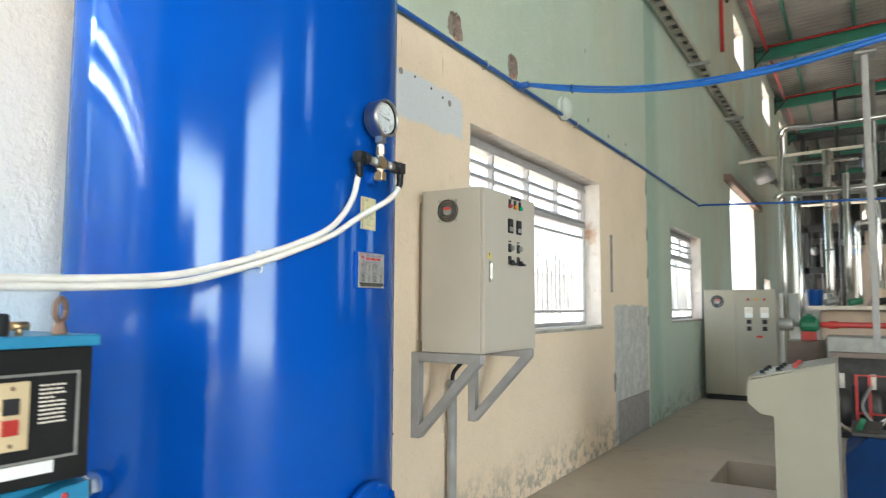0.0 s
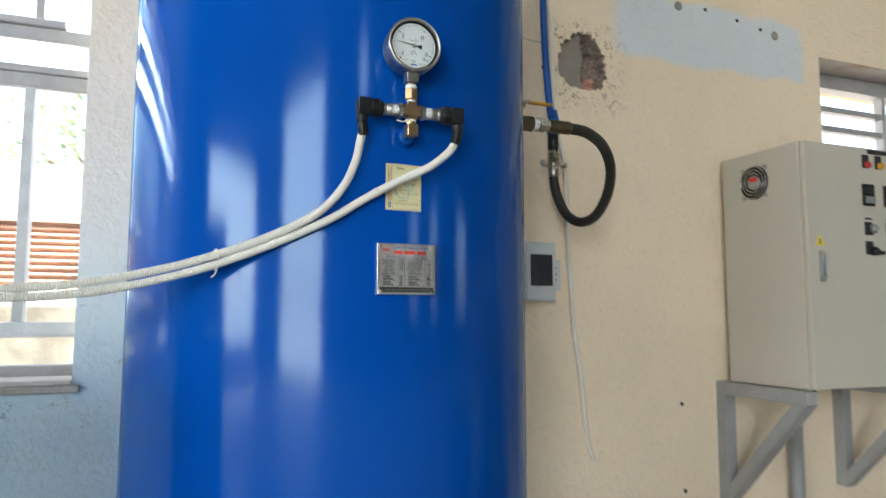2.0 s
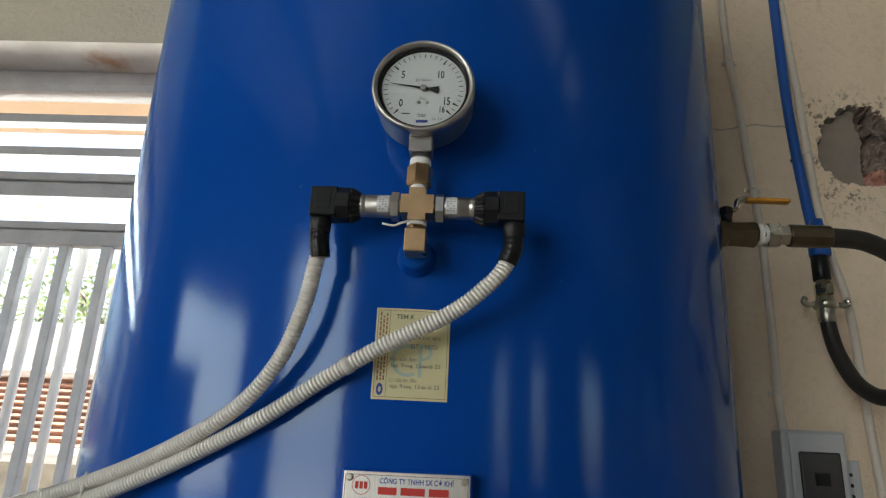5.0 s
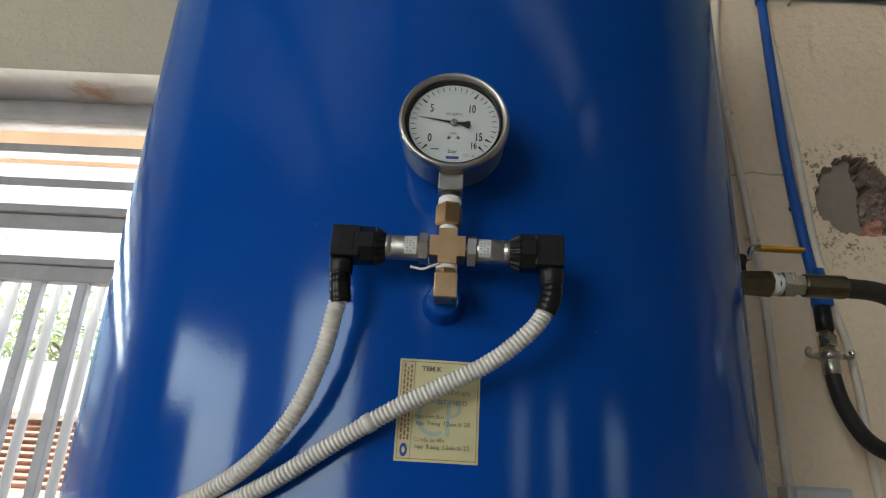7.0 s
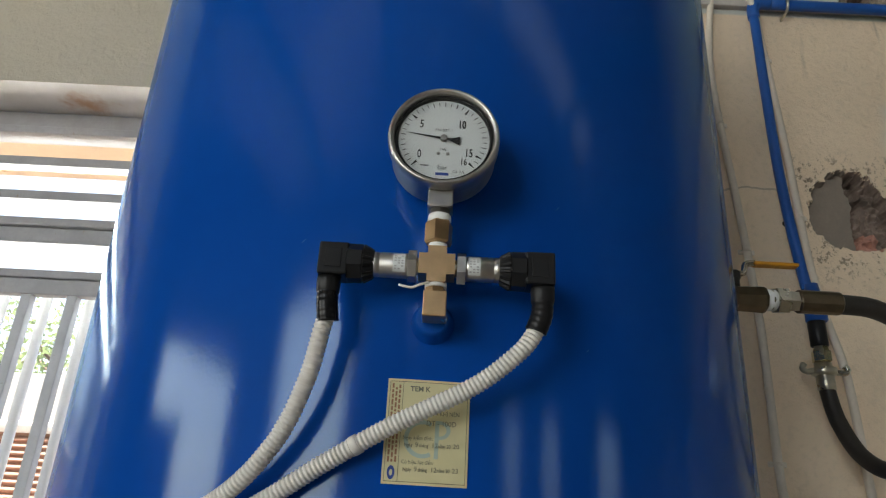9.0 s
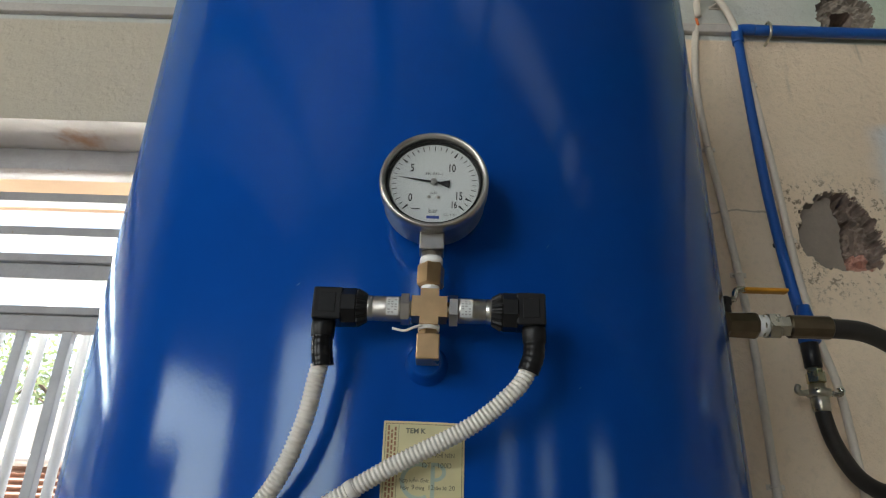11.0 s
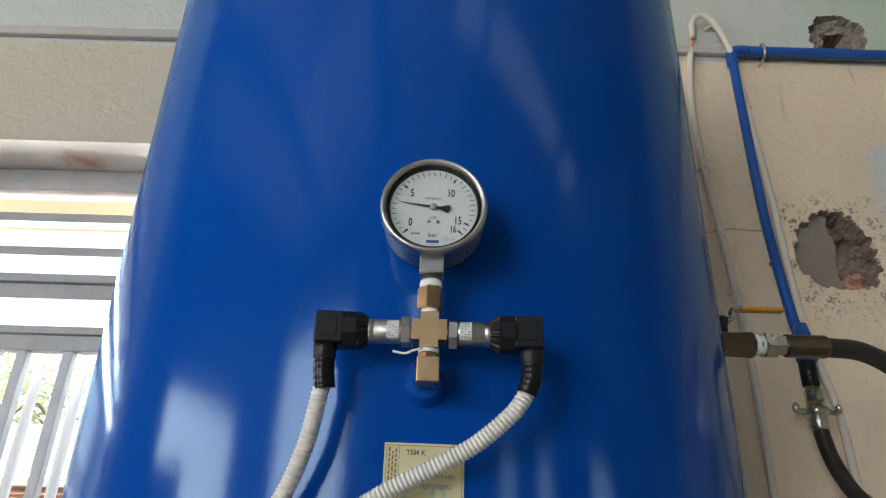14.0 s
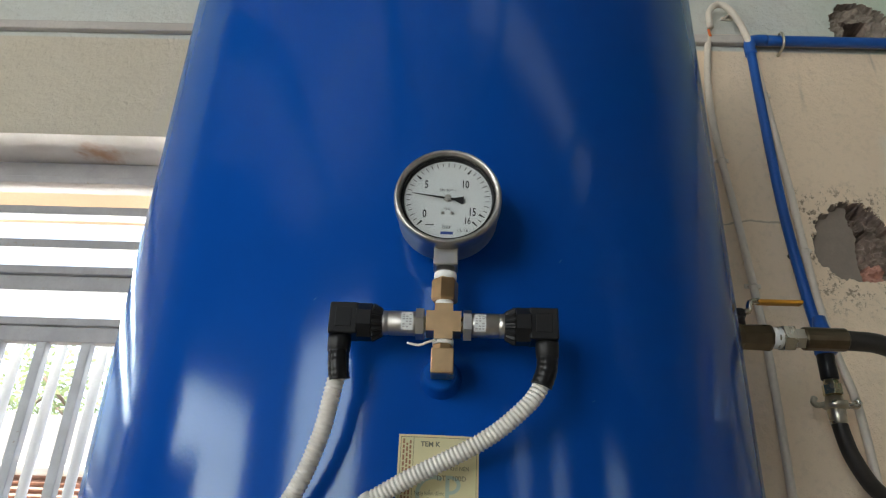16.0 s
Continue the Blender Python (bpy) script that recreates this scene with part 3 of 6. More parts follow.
roof = structure("ceiling", corrugated(-2.5, 4.4, -10.3, 42.3), ROOF, "dusty corrugated metal roof sheets on green beams")
structure("ceiling_far_side", corrugated(5.7, 11.4, -10.3, 42.3), ROOF, "dusty corrugated metal roof sheets")
n = Nodes("translucent_roof_sheet")
tr = n.t.nodes.new("ShaderNodeBsdfTranslucent")
tr.inputs[0].default_value = (0.11, 0.12, 0.12, 1)
n.t.links.new(tr.outputs[0], n.t.nodes["Material Output"].inputs[0])
SKYLIGHT = n.m
structure("ceiling_strip", corrugated(4.4, 5.7, -10.3, 2.8), ROOF, "dusty corrugated metal roof sheets")
structure("ceiling_strip", corrugated(4.4, 5.7, 11.3, 42.3), ROOF, "dusty corrugated metal roof sheets")
structure("skylight_strip", corrugated(4.4, 5.7, 2.8, 11.3), SKYLIGHT, "milky translucent roof strip")
for y in (-6, -1, 4.2, 9.2, 14.2, 19.2, 24.2, 29.2, 34.2, 39.2):
    M = Mesh()
    for zz, w, h in ((0.0, 0.16, 0.02), (-0.34, 0.16, 0.02), (-0.17, 0.012, 0.33)):
        vs = []
        for x in (-2.05, 11.0):
            z = roof_z(x) - 0.13 + zz
            vs += [(x, y - w / 2, z - h / 2), (x, y + w / 2, z - h / 2), (x, y + w / 2, z + h / 2), (x, y - w / 2, z + h / 2)]
        M.add(vs, [(0, 1, 2, 3), (4, 5, 6, 7), (0, 1, 5, 4), (1, 2, 6, 5), (2, 3, 7, 6), (3, 0, 4, 7)])
    structure("trim_roof_beam", M, BEAM, "green painted steel roof beam")
for x in (-1.2, 0.2, 1.6, 3.0, 4.3, 6.4, 8.0):
    z = roof_z(x) - 0.06
    structure("trim_purlin", Mesh().box((x - 0.03, -10, z - 0.05), (x + 0.03, 42, z + 0.05)), BEAM, "green roof purlin")
part("fire_pipe", Mesh().cyl((-1.75, 6, 8.0), (-1.75, 40, 8.0), 0.04, 12), REDSTEEL, roof, "red painted pipe under the eaves")
for y in (18.9, 23.9):
    part("fire_pipe", Mesh().cyl((-1.75, y, 8.02), (9, y, 8.66), 0.035, 10), REDSTEEL, roof)
part("pipe_strut", Mesh().box((-2.05, 13.62, 6.25), (-1.98, 13.72, 8.1), 0.01), REDSTEEL, roof, "red steel upright on the wall")
for y in (9.5, 14.5, 19.0, 24.0, 29.0):
    M = Mesh().box((-2.05, y - 0.03, 7.55), (-2.0, y + 0.03, 8.1)).tube([(-2.03, y, 7.6), (-1.7, y, 7.98)], 0.02, 6, slack=False).tube([(-2.03, y, 7.98), (-1.7, y, 7.98)], 0.02, 6, slack=False)
    part("pipe_bracket", M, DARKSTEEL, roof)


# ---------------------------------------------------------------- windows
def window(i, y0, y1, z0, z1, bars):
    """Grey steel window: head, rail and sill, louvre slats over the rail, sashes or a barred grille under it."""
    root = tagged(new("window_%d" % (i + 1)), "grey steel window with louvre slats above the rail", "", "", "structure")
    xf, xb = -2.20, -2.255
    rail = 2.208 if i == 0 else z0 + (z1 - z0) * 0.70
    M = Mesh()
    M.box((xf, y0, z1 - 0.05), (xb, y1, z1), 0.004).box((xf + 0.012, y0, z1 - 0.075), (xb, y1, z1 - 0.052), 0.003)
    M.box((xf, y0, z0), (xb, y1, z0 + 0.045), 0.004)
    M.box((xf, y0, z0 + 0.045), (xb, y0 + 0.04, z1 - 0.075), 0.004).box((xf, y1 - 0.012, z0 + 0.045), (xb, y1, z1 - 0.075), 0.003)
    part("window_frame", M, FRAME, root)
    M = Mesh().box((xf + 0.015, y0, rail - 0.022), (xb, y1 - 0.012, rail + 0.022), 0.004)
    M.box((xf + 0.03, y0, rail + 0.022), (xb + 0.01, y1 - 0.08, rail + 0.045), 0.003)
    part("window_rail", M, FRAME, root, "grey steel rail of two stepped bars")
    w = 0.62
    my = 0.666 if i == 0 else y1 - 0.084
    y = my
    while y > y0 + 0.1:
        part("mullion", Mesh().box((xf + 0.004, y - 0.013, rail + 0.045), (xb + 0.01, y + 0.013, z1 - 0.075), 0.003), FRAME, root)
        y -= w
    top = z1 - 0.075
    for k in range(1, 3):
        z = (0, 2.333, 2.438)[k] if i == 0 else rail + 0.045 + (top - rail - 0.045) * k / 3
        part("louvre_slat", Mesh().box((xf - 0.002, y0 + 0.04, z - 0.014), (xb + 0.012, my, z + 0.014), 0.003), FRAME, root)
    if bars:
        z_top, z_bot = rail - 0.12, 1.328
        part("grille_rail", Mesh().box((xf + 0.02, y0, z_top), (xf - 0.01, y1 - 0.012, z_top + 0.022), 0.003).box((xf + 0.02, y0, z_top - 0.045), (xf - 0.012, y1 - 0.012, z_top - 0.004), 0.003), FRAME, root)
        part("grille_rail", Mesh().box((xf + 0.02, y0, z_bot - 0.018), (xf - 0.012, y1 - 0.012, z_bot + 0.018), 0.003), BARS, root)
        y = 0.653
        k = 0
        while y > y0 + 0.05:
            part("grille_bar", Mesh().box((xf + 0.018, y - 0.013, z_bot + 0.018), (xf - 0.008, y + 0.013, z_top - 0.045), 0.002), GRILLE, root)
            part("outer_bar", Mesh().cyl((xb - 0.035, y - 0.007, z_bot - 0.02), (xb - 0.035, y - 0.007, z_top + 0.02), 0.0135, 12), WHITEPAINT, root)
            y -= 0.117
        for z in (z_bot - 0.03, z_top + 0.02):
            part("outer_rail", Mesh().box((xb - 0.05, y0, z), (xb - 0.02, y1 - 0.012, z + 0.02), 0.003).box((xb - 0.022, y0 + 0.01, z), (xb, y0 + 0.03, z + 0.02)).box((xb - 0.022, y1 - 0.04, z), (xb, y1 - 0.02, z + 0.02)), BARS, root)
    else:
        for k, yy in enumerate((y0 + 0.04, (y0 + y1) / 2 - 0.02, y1 - 0.06)):
            part("sash_stile", Mesh().box((xf, yy, z0 + 0.05), (xb + 0.01, yy + 0.045, rail - 0.022), 0.003), BARS, root)
        for zz in (z0 + 0.13, rail - 0.12):
            part("sash_rail", Mesh().box((xf, y0 + 0.04, zz), (xb + 0.015, y1 - 0.015, zz + 0.022), 0.003), FRAME, root)
        y = y0 + 0.2
        while y < y1 - 0.1:
            part("grille_bar", Mesh().box((xb - 0.03, y - 0.006, z0 + 0.1), (xb - 0.02, y + 0.008, z0 + 0.66), 0.0), FRAME, root)
            y += 0.10
        for za, zb in ((z0 + 0.05, rail - 0.022),):
            pane = part("pane", Mesh().box((xb + 0.022, y0 + 0.05, za), (xb + 0.026, y1 - 0.02, zb)), GLASS, root)
            pane.visible_shadow = False
    part("window_ledge", Mesh().box((WX - 0.002, y0 - 0.02, z0 - 0.022), (WX + 0.016, y1 + 0.02, z0 - 0.001), 0.004), MOULD, root, "thin stained ledge under the window")
    part("window_sill", Mesh().box((-2.19, y0, z0), (WX + 0.012, y1, z0 + 0.014), 0.004), SOFFIT, root)
    return root


for i, w in enumerate(WINDOWS):
    window(i, *w, bars=i == 0)
for k, (a, b, c, d) in enumerate(HIGH + [SMALLWIN]):
    root = tagged(new("window_%d" % (k + 4)), "high window opening with a thin steel frame", "", "", "structure")
    part("window_frame", Mesh().box((-2.2, a, c), (-2.24, b, c + 0.05)).box((-2.2, a, d - 0.05), (-2.24, b, d)).box((-2.2, (a + b) / 2 - 0.02, c + 0.05), (-2.24, (a + b) / 2 + 0.02, d - 0.05)), FRAME, root)
structure("trim_door_lintel", Mesh().box((WX, 13.6, 3.72), (WX + 0.12, 18.6, 3.86), 0.01), RUSTY, "rusty steel lintel over the doorway")

# ---------------------------------------------------------------- outside
ground = Mesh().add([(-400, -400, -0.05), (400, -400, -0.05), (400, 400, -0.05), (-400, 400, -0.05)], [(0, 1, 2, 3)])
ground.v = [(x, y, -0.45) for x, y, z in ground.v]
structure("ground", ground, EARTH, "pale concrete yard")
yard = structure("pavement", Mesh().box((-30, -30, -0.45), (-2.27, 60, -0.04)), EARTH, "pale concrete yard beside the hall")

shed = thing("neighbour_shed", "low shed with mouldy wall and rusty corrugated sheets", "shed", (-6, 0, -0.04))
part("wall", Mesh().box((-6.2, -9, -0.04), (-6.0, 2.6, 1.42)), MOULD, shed, "mould-stained concrete wall")
M, vs = Mesh(), []
N = 60
for i in range(N + 1):
    t = i / N
    vs += [(-5.98 - t * 0.35 + 0.018 * math.cos(math.tau * t * 10), -9, 1.56 + 0.56 * t), (-5.98 - t * 0.35 + 0.018 * math.cos(math.tau * t * 10), 2.6, 1.56 + 0.56 * t)]
M.add(vs, [(2 * i, 2 * i + 1, 2 * i + 3, 2 * i + 2) for i in range(N)], True)
part("corrugated_sheet", M, RUSTSHEET, shed, "rusty brown corrugated sheet")
part("gutter", Mesh().cyl((-5.9, -9, 1.49), (-5.9, 2.6, 1.49), 0.06, 14), WHITEPAINT, shed, "white plastic gutter pipe")
part("ridge_pipe", Mesh().cyl((-6.32, -9, 2.17), (-6.32, 2.6, 2.17), 0.05, 14), WHITEPAINT, shed, "white plastic pipe along the ridge")
part("upper_wall", Mesh().box((-7.1, -9, 1.4), (-6.9, 2.6, 2.72)), WHITEPAINT, shed, "white painted wall behind the sheets")

fence = thing("yard_fence", "white painted steel fence outside the windows", "fence", (-5.6, 11, -0.04))
for z in (0.4, 2.05):
    part("rail", Mesh().box((-5.62, 3.0, z), (-5.58, 24, z + 0.05)), WHITEPAINT, fence)
for k in range(140):
    y = 3.05 + k * 0.15
    part("picket", Mesh().box((-5.612, y, -0.04), (-5.588, y + 0.05, 2.3)), FRAME, fence)
# the orange light bounced onto the underside is put into the slab's colour
WARMSLAB = surface("warm_lit_stained_plaster", (0.66, 0.47, 0.31), 0.85, var=0.12, scale=3, wear=(0.5, 0.30, 0.16))
awning = thing("eaves_awning", "pale plaster canopy over the yard windows", "awning", (-2.6, 0, 2.6))
part("slab", Mesh().box((-2.67, -2.3, 2.62), (-2.27, 1.3, 2.72), 0.01), WARMSLAB, awning)
part("slab", Mesh().box((-2.67, 3.2, 2.62), (-2.27, 6.9, 2.72), 0.01), WARMSLAB, awning)


def leafy(name, x, y, h, r, seed, leaves=4200):
    rnd = random.Random(seed)
    t = thing(name, "leafy green tree beyond the shed", "tree", (x, y, -0.04), "trees in the yard")
    M = Mesh().lathe((x, y, -0.04), (x, y, h), [(0, 0.16), (h * 0.35, 0.11), (h * 0.75, 0.05)], 9)
    clumps = []
    for k in range(16):
        a, e = rnd.uniform(0, math.tau), rnd.uniform(-0.3, 1.0)
        q = Vector((x + math.cos(a) * r * rnd.uniform(0.3, 0.9), y + math.sin(a) * r * rnd.uniform(0.3, 0.95), h * 0.62 + e * h * 0.32))
        M.tube([(x, y, h * rnd.uniform(0.3, 0.55)), (Vector((x, y, h * 0.55)) + q) / 2, q], 0.03, 5, 0.4)
        clumps.append((q, r * rnd.uniform(0.28, 0.5)))
    part("trunk", M, BARK, t)
    C = Mesh()
    for k in range(leaves):
        q, s = clumps[k % len(clumps)]
        p = q + Vector((rnd.gauss(0, 1), rnd.gauss(0, 1), rnd.gauss(0, 0.8))) * s * 0.55
        u = Vector((rnd.gauss(0, 1), rnd.gauss(0, 1), rnd.gauss(0, 1))).normalized()
        w = u.orthogonal().normalized()
        L = rnd.uniform(0.04, 0.085)
        C.add([p - u * L, p + w * L * 0.42 + u * L * 0.1, p + u * L, p - w * L * 0.42 + u * L * 0.1], [(0, 1, 2, 3)])
    part("crown", C, LEAF, t)


leafy("tree", -11.0, -3.2, 4.2, 2.2, 3)
leafy("tree", -11.6, 0.6, 4.4, 2.4, 4)
leafy("tree", -12.5, -7.5, 4.4, 2.4, 5)
leafy("tree", -12.0, 4.5, 4.2, 2.2, 6)

# ---------------------------------------------------------------- air receiver tank
TC, TR = (-1.597, 1.451), 0.478


def on_tank(y, off=0.0):
    """x of the shell's front at y."""
    return TC[0] + math.sqrt(max(0, (TR + off) ** 2 - (y - TC[1]) ** 2))


def wrap(v, off=0.0):
    """Bends a flat point at the tangent plane x = front round the shell, keeping its arc."""
    a = (v.y - TC[1]) / TR
    r = TR + off
    return Vector((TC[0] + r * math.cos(a), TC[1] + r * math.sin(a), v.z))


tank = thing("air_receiver_tank", "tall glossy blue steel air receiver tank beside the wall", "tank", (*TC, 0))
dome = [(0.30 + 0.16 * (1 - math.cos(a)), TR * math.sin(a)) for a in [math.pi / 2 * k / 8 for k in range(9)]]
shell = [(z, max(r, 0.001)) for z, r in dome] + [(0.47, TR), (1.05, TR), (1.6, TR), (2.2, TR), (2.62, TR)] + [(2.63 + 0.18 * math.sin(a), max(0.001, TR * math.cos(a))) for a in [math.pi / 2 * k / 8 for k in range(1, 9)]]
part("shell", Mesh().lathe((*TC, 0), (*TC, 1), shell, 128), BLUE, tank)
for k in range(3):
    a = radians(30 + 120 * k)
    c, s = TC[0] + 0.38 * math.cos(a), TC[1] + 0.38 * math.sin(a)
    part("leg", Mesh().box((c - 0.04, s - 0.04, 0.0), (c + 0.04, s + 0.04, 0.42), 0.006).box((c - 0.08, s - 0.08, 0), (c + 0.08, s + 0.08, 0.012)), BLUE, tank)
# a round handhole low on the shell, a drain valve on its side, and the nozzle of the gauge
hh = Mesh().lathe((TC[0] + TR - 0.03, 1.47, 0.79), (TC[0] + TR + 1, 1.47, 0.79), [(0, 0.075), (0.045, 0.075), (0.045, 0.105), (0.058, 0.107), (0.068, 0.105), (0.07, 0.09), (0.074, 0.03)], 40)
handhole = part("handhole_cover", hh, BLUE, tank, "round blue flanged cover")
for k in range(8):
    a = math.tau * k / 8
    part("bolt", Mesh().cyl((TC[0] + TR + 0.036, 1.47 + 0.09 * math.cos(a), 0.79 + 0.09 * math.sin(a)), (TC[0] + TR + 0.052, 1.47 + 0.09 * math.cos(a), 0.79 + 0.09 * math.sin(a)), 0.008, 6, smooth=False), BLUE, handhole)
part("drain_nozzle", Mesh().cyl((-1.52, 1.01, 0.935), (-1.52, 0.962, 0.935), 0.034, 24, 0.003), BLUE, tank)
part("drain_valve", Mesh().cyl((-1.52, 0.965, 0.935), (-1.52, 0.94, 0.935), 0.031, 6, smooth=False).cyl((-1.52, 0.94, 0.935), (-1.52, 0.925, 0.935), 0.024, 20).cyl((-1.52, 0.925, 0.935), (-1.52, 0.895, 0.935), 0.031, 6, smooth=False).cyl((-1.52, 0.895, 0.935), (-1.52, 0.82, 0.935), 0.021, 20, 0.003).lathe((-1.52, 0.86, 0.935), (-1.52, 0.86, 1.08), [(0, 0.012), (0.035, 0.012), (0.04, 0.018), (0.05, 0.018)], 14), CHROME, tank, "bright plated drain valve")
NZ = 1.709
part("gauge_nozzle", Mesh().lathe((on_tank(1.476) - 0.01, 1.476, NZ), (0, 1.476, NZ), [(0, 0.0215), (0.009, 0.0205), (0.013, 0.0175), (0.026, 0.0165), (0.031, 0.0140)], 28), BLUE, tank, "short blue welded socket")

# ---------------------------------------------------------------- pressure gauge with its fittings
GX, GY = -1.082, 1.478


def axis_y(mesh, y0, y1, r, z, n=20, bevel=0.0, x=GX, smooth=True, slot=0, twist=0.0):
    return mesh.cyl((x, y0, z), (x, y1, z), r, n, bevel, slot, smooth, twist)


gauge = thing("pressure_gauge", "round stainless pressure gauge with white dial, needle near three bar", "gauge", (GX, GY, 1.80))
GZ, GF = 1.871, -1.058
prof = [(0, 0.043), (0.004, 0.0485), (0.030, 0.0485), (0.0305, 0.0502), (0.044, 0.0502), (0.0475, 0.0490), (0.0485, 0.0475), (0.0470, 0.0455), (0.0435, 0.0445), (0.0340, 0.0440)]
part("case", Mesh().lathe((GF - 0.048, GY, GZ), (GF + 1, GY, GZ), prof, 72), STEEL, gauge, "brushed stainless case with rolled bezel")
part("gasket", Mesh().lathe((GF - 0.0085, GY, GZ), (GF + 1, GY, GZ), [(0, 0.0440), (0.003, 0.0440), (0.0035, 0.0425), (-0.001, 0.0412), (0, 0.0440)], 64, caps=False), BLACK, gauge, "black rubber ring inside the bezel")
part("dial", Mesh().lathe((GF - 0.012, GY, GZ), (GF + 1, GY, GZ), [(0, 0.042), (0.0025, 0.042)], 64), DIALWHITE, gauge, "white dial")
DX = GF - 0.0092


def dial_at(v, r):
    a = radians(225 - 16.875 * v)
    return GY + r * math.cos(a), GZ + r * math.sin(a)


marks = Mesh()
for k in range(33):
    v = k / 2
    major = k % 10 == 0 or k == 32
    r0, r1, w = (0.0330, 0.0392, 0.0007) if major else (0.0352, 0.0390, 0.00034) if k % 2 else (0.0345, 0.0392, 0.0004)
    (ya, za), (yb, zb) = dial_at(v, r0), dial_at(v, r1)
    t = Vector((0, zb - za, -(yb - ya))).normalized() * w
    A, B = Vector((DX, ya, za)), Vector((DX, yb, zb))
    marks.add([A - t * (1.6 if major else 1), A + t * (1.6 if major else 1), B + t * (0.5 if major else 1), B - t * (0.5 if major else 1)], [(0, 1, 2, 3)])
for txt, dy, dz, sz in (("0", -0.0212, -0.0162, 0.0116), ("5", -0.0206, 0.0151, 0.0116), ("10", 0.0160, 0.0158, 0.0116), ("15", 0.0230, -0.0135, 0.0116), ("16", 0.0186, -0.0226, 0.0096)):
    letters(marks, txt, sz, (DX, GY + dy, GZ + dz), squeeze=0.64, bold=0.018)
letters(marks, "EN 837-1", 0.0042, (DX, GY, GZ + 0.0095))
letters(marks, "316L", 0.0034, (DX, GY, GZ - 0.0105))
letters(marks, "bar", 0.0066, (DX, GY, GZ - 0.0290))
letters(marks, "CL 1.6", 0.0038, (DX, GY + 0.0145, GZ - 0.0325))
marks.box((DX - 0.00005, GY - 0.020, GZ - 0.0278), (DX, GY - 0.0120, GZ - 0.0268))
part("dial_marks", marks, INK, gauge, "black scale and figures from 0 to 16")
logo = Mesh().box((DX - 0.00005, GY - 0.0058, GZ - 0.0368), (DX, GY + 0.0058, GZ - 0.0340))
part("maker_mark", logo, BLUEINK, gauge, "small blue printed maker's mark")
for s in (-1, 1):
    part("dial_screw", Mesh().lathe((DX, GY + s * 0.0042, GZ - 0.0148), (DX + 1, GY + s * 0.0042, GZ - 0.0148), [(0, 0.0016), (0.0006, 0.0015), (0.0009, 0.0008)], 12), STEEL, gauge)
na = radians(225 - 16.875 * 3.15)
nd, nt = Vector((0, math.cos(na), math.sin(na))), Vector((0, -math.sin(na), math.cos(na)))
NB = Vector((GF - 0.0070, GY, GZ))
N = Mesh()
for side in (0.0, -0.0006):
    q = NB + Vector((side, 0, 0))
    N.add([q + nd * 0.0355, q + nt * 0.0007 + nd * 0.012, q + nt * 0.0010, q - nd * 0.006 + nt * 0.0012, q - nd * 0.0145 + nt * 0.0042, q - nd * 0.0150, q - nd * 0.0145 - nt * 0.0042, q - nd * 0.006 - nt * 0.0012, q - nt * 0.0010, q - nt * 0.0007 + nd * 0.012], [tuple(range(10))])
part("needle", N, INK, gauge, "black needle with a broad tail")
part("needle_hub", Mesh().lathe((GF - 0.0085, GY, GZ), (GF + 1, GY, GZ), [(0, 0.0032), (0.0028, 0.0032), (0.0034, 0.0022)], 20), STEEL, gauge)
pane = part("glass", Mesh().lathe((GF - 0.0042, GY, GZ), (GF + 1, GY, GZ), [(0, 0.0443), (0.0015, 0.0443)], 48), GLASS, gauge, "clear flat glass")
pane.visible_shadow = False
part("stem", Mesh().box((GX - 0.0112, GY - 0.0112, 1.8065), (GX + 0.0112, GY + 0.0112, 1.829), 0.0012).cyl((GX, GY, 1.790), (GX, GY, 1.8065), 0.0092, 20), STEEL, gauge, "square stainless stem")
part("thread_tape", Mesh().lathe((GX, GY, 1.7942), (GX, GY, 1.9), [(0, 0.0098), (0.002, 0.0106), (0.0065, 0.0102), (0.0075, 0.0092)], 20), PTFE, gauge)

gauge.scale = (1.02, 1.045, 1.045)

cross = thing("pipe_cross", "brass four-way cross fitting with hexagon adapter and elbow", "pipe fitting", (GX, GY, 1.75))
arm_y, arm_z, half_y, lo_z, hi_z = 0.0160, (1.7408, 1.7602), 0.0084, 1.7340, 1.7675
outline = [(GY - half_y, lo_z), (GY + half_y, lo_z), (GY + half_y, arm_z[0]), (GY + arm_y, arm_z[0]), (GY + arm_y, arm_z[1]), (GY + half_y, arm_z[1]),
           (GY + half_y, hi_z), (GY - half_y, hi_z), (GY - half_y, arm_z[1]), (GY - arm_y, arm_z[1]), (GY - arm_y, arm_z[0]), (GY - half_y, arm_z[0])]
part("cross_body", Mesh().prism(outline, GX - 0.0105, GX + 0.0110, axis=0), BRASS, cross, "forged brass cross")
part("hex_adapter", Mesh().lathe((GX, GY, 1.7725), (GX, GY, 2), [(0, 0.0115), (0.002, 0.0129), (0.020, 0.0129), (0.0222, 0.0110)], 6, smooth=False), BRASS, cross, "brass hexagon adapter")
part("thread_tape", Mesh().cyl((GX, GY, 1.766), (GX, GY, 1.7735), 0.0085, 20), PTFE, cross)
part("hex_adapter", Mesh().cyl((GX, GY, 1.7245), (GX, GY, 1.7315), 0.0092, 6, smooth=False), BRASS, cross)
part("thread_tape", Mesh().cyl((GX, GY, 1.7305), (GX, GY, 1.7355), 0.0098, 20), PTFE, cross)
part("tape_end", Mesh().tube([(GX + 0.009, GY - 0.006, 1.733), (GX + 0.013, GY - 0.014, 1.729), (GX + 0.012, GY - 0.021, 1.7265), (GX + 0.013, GY - 0.032, 1.728)], 0.0012, 5, 0.002), PTFE, cross, "loose end of white thread tape")
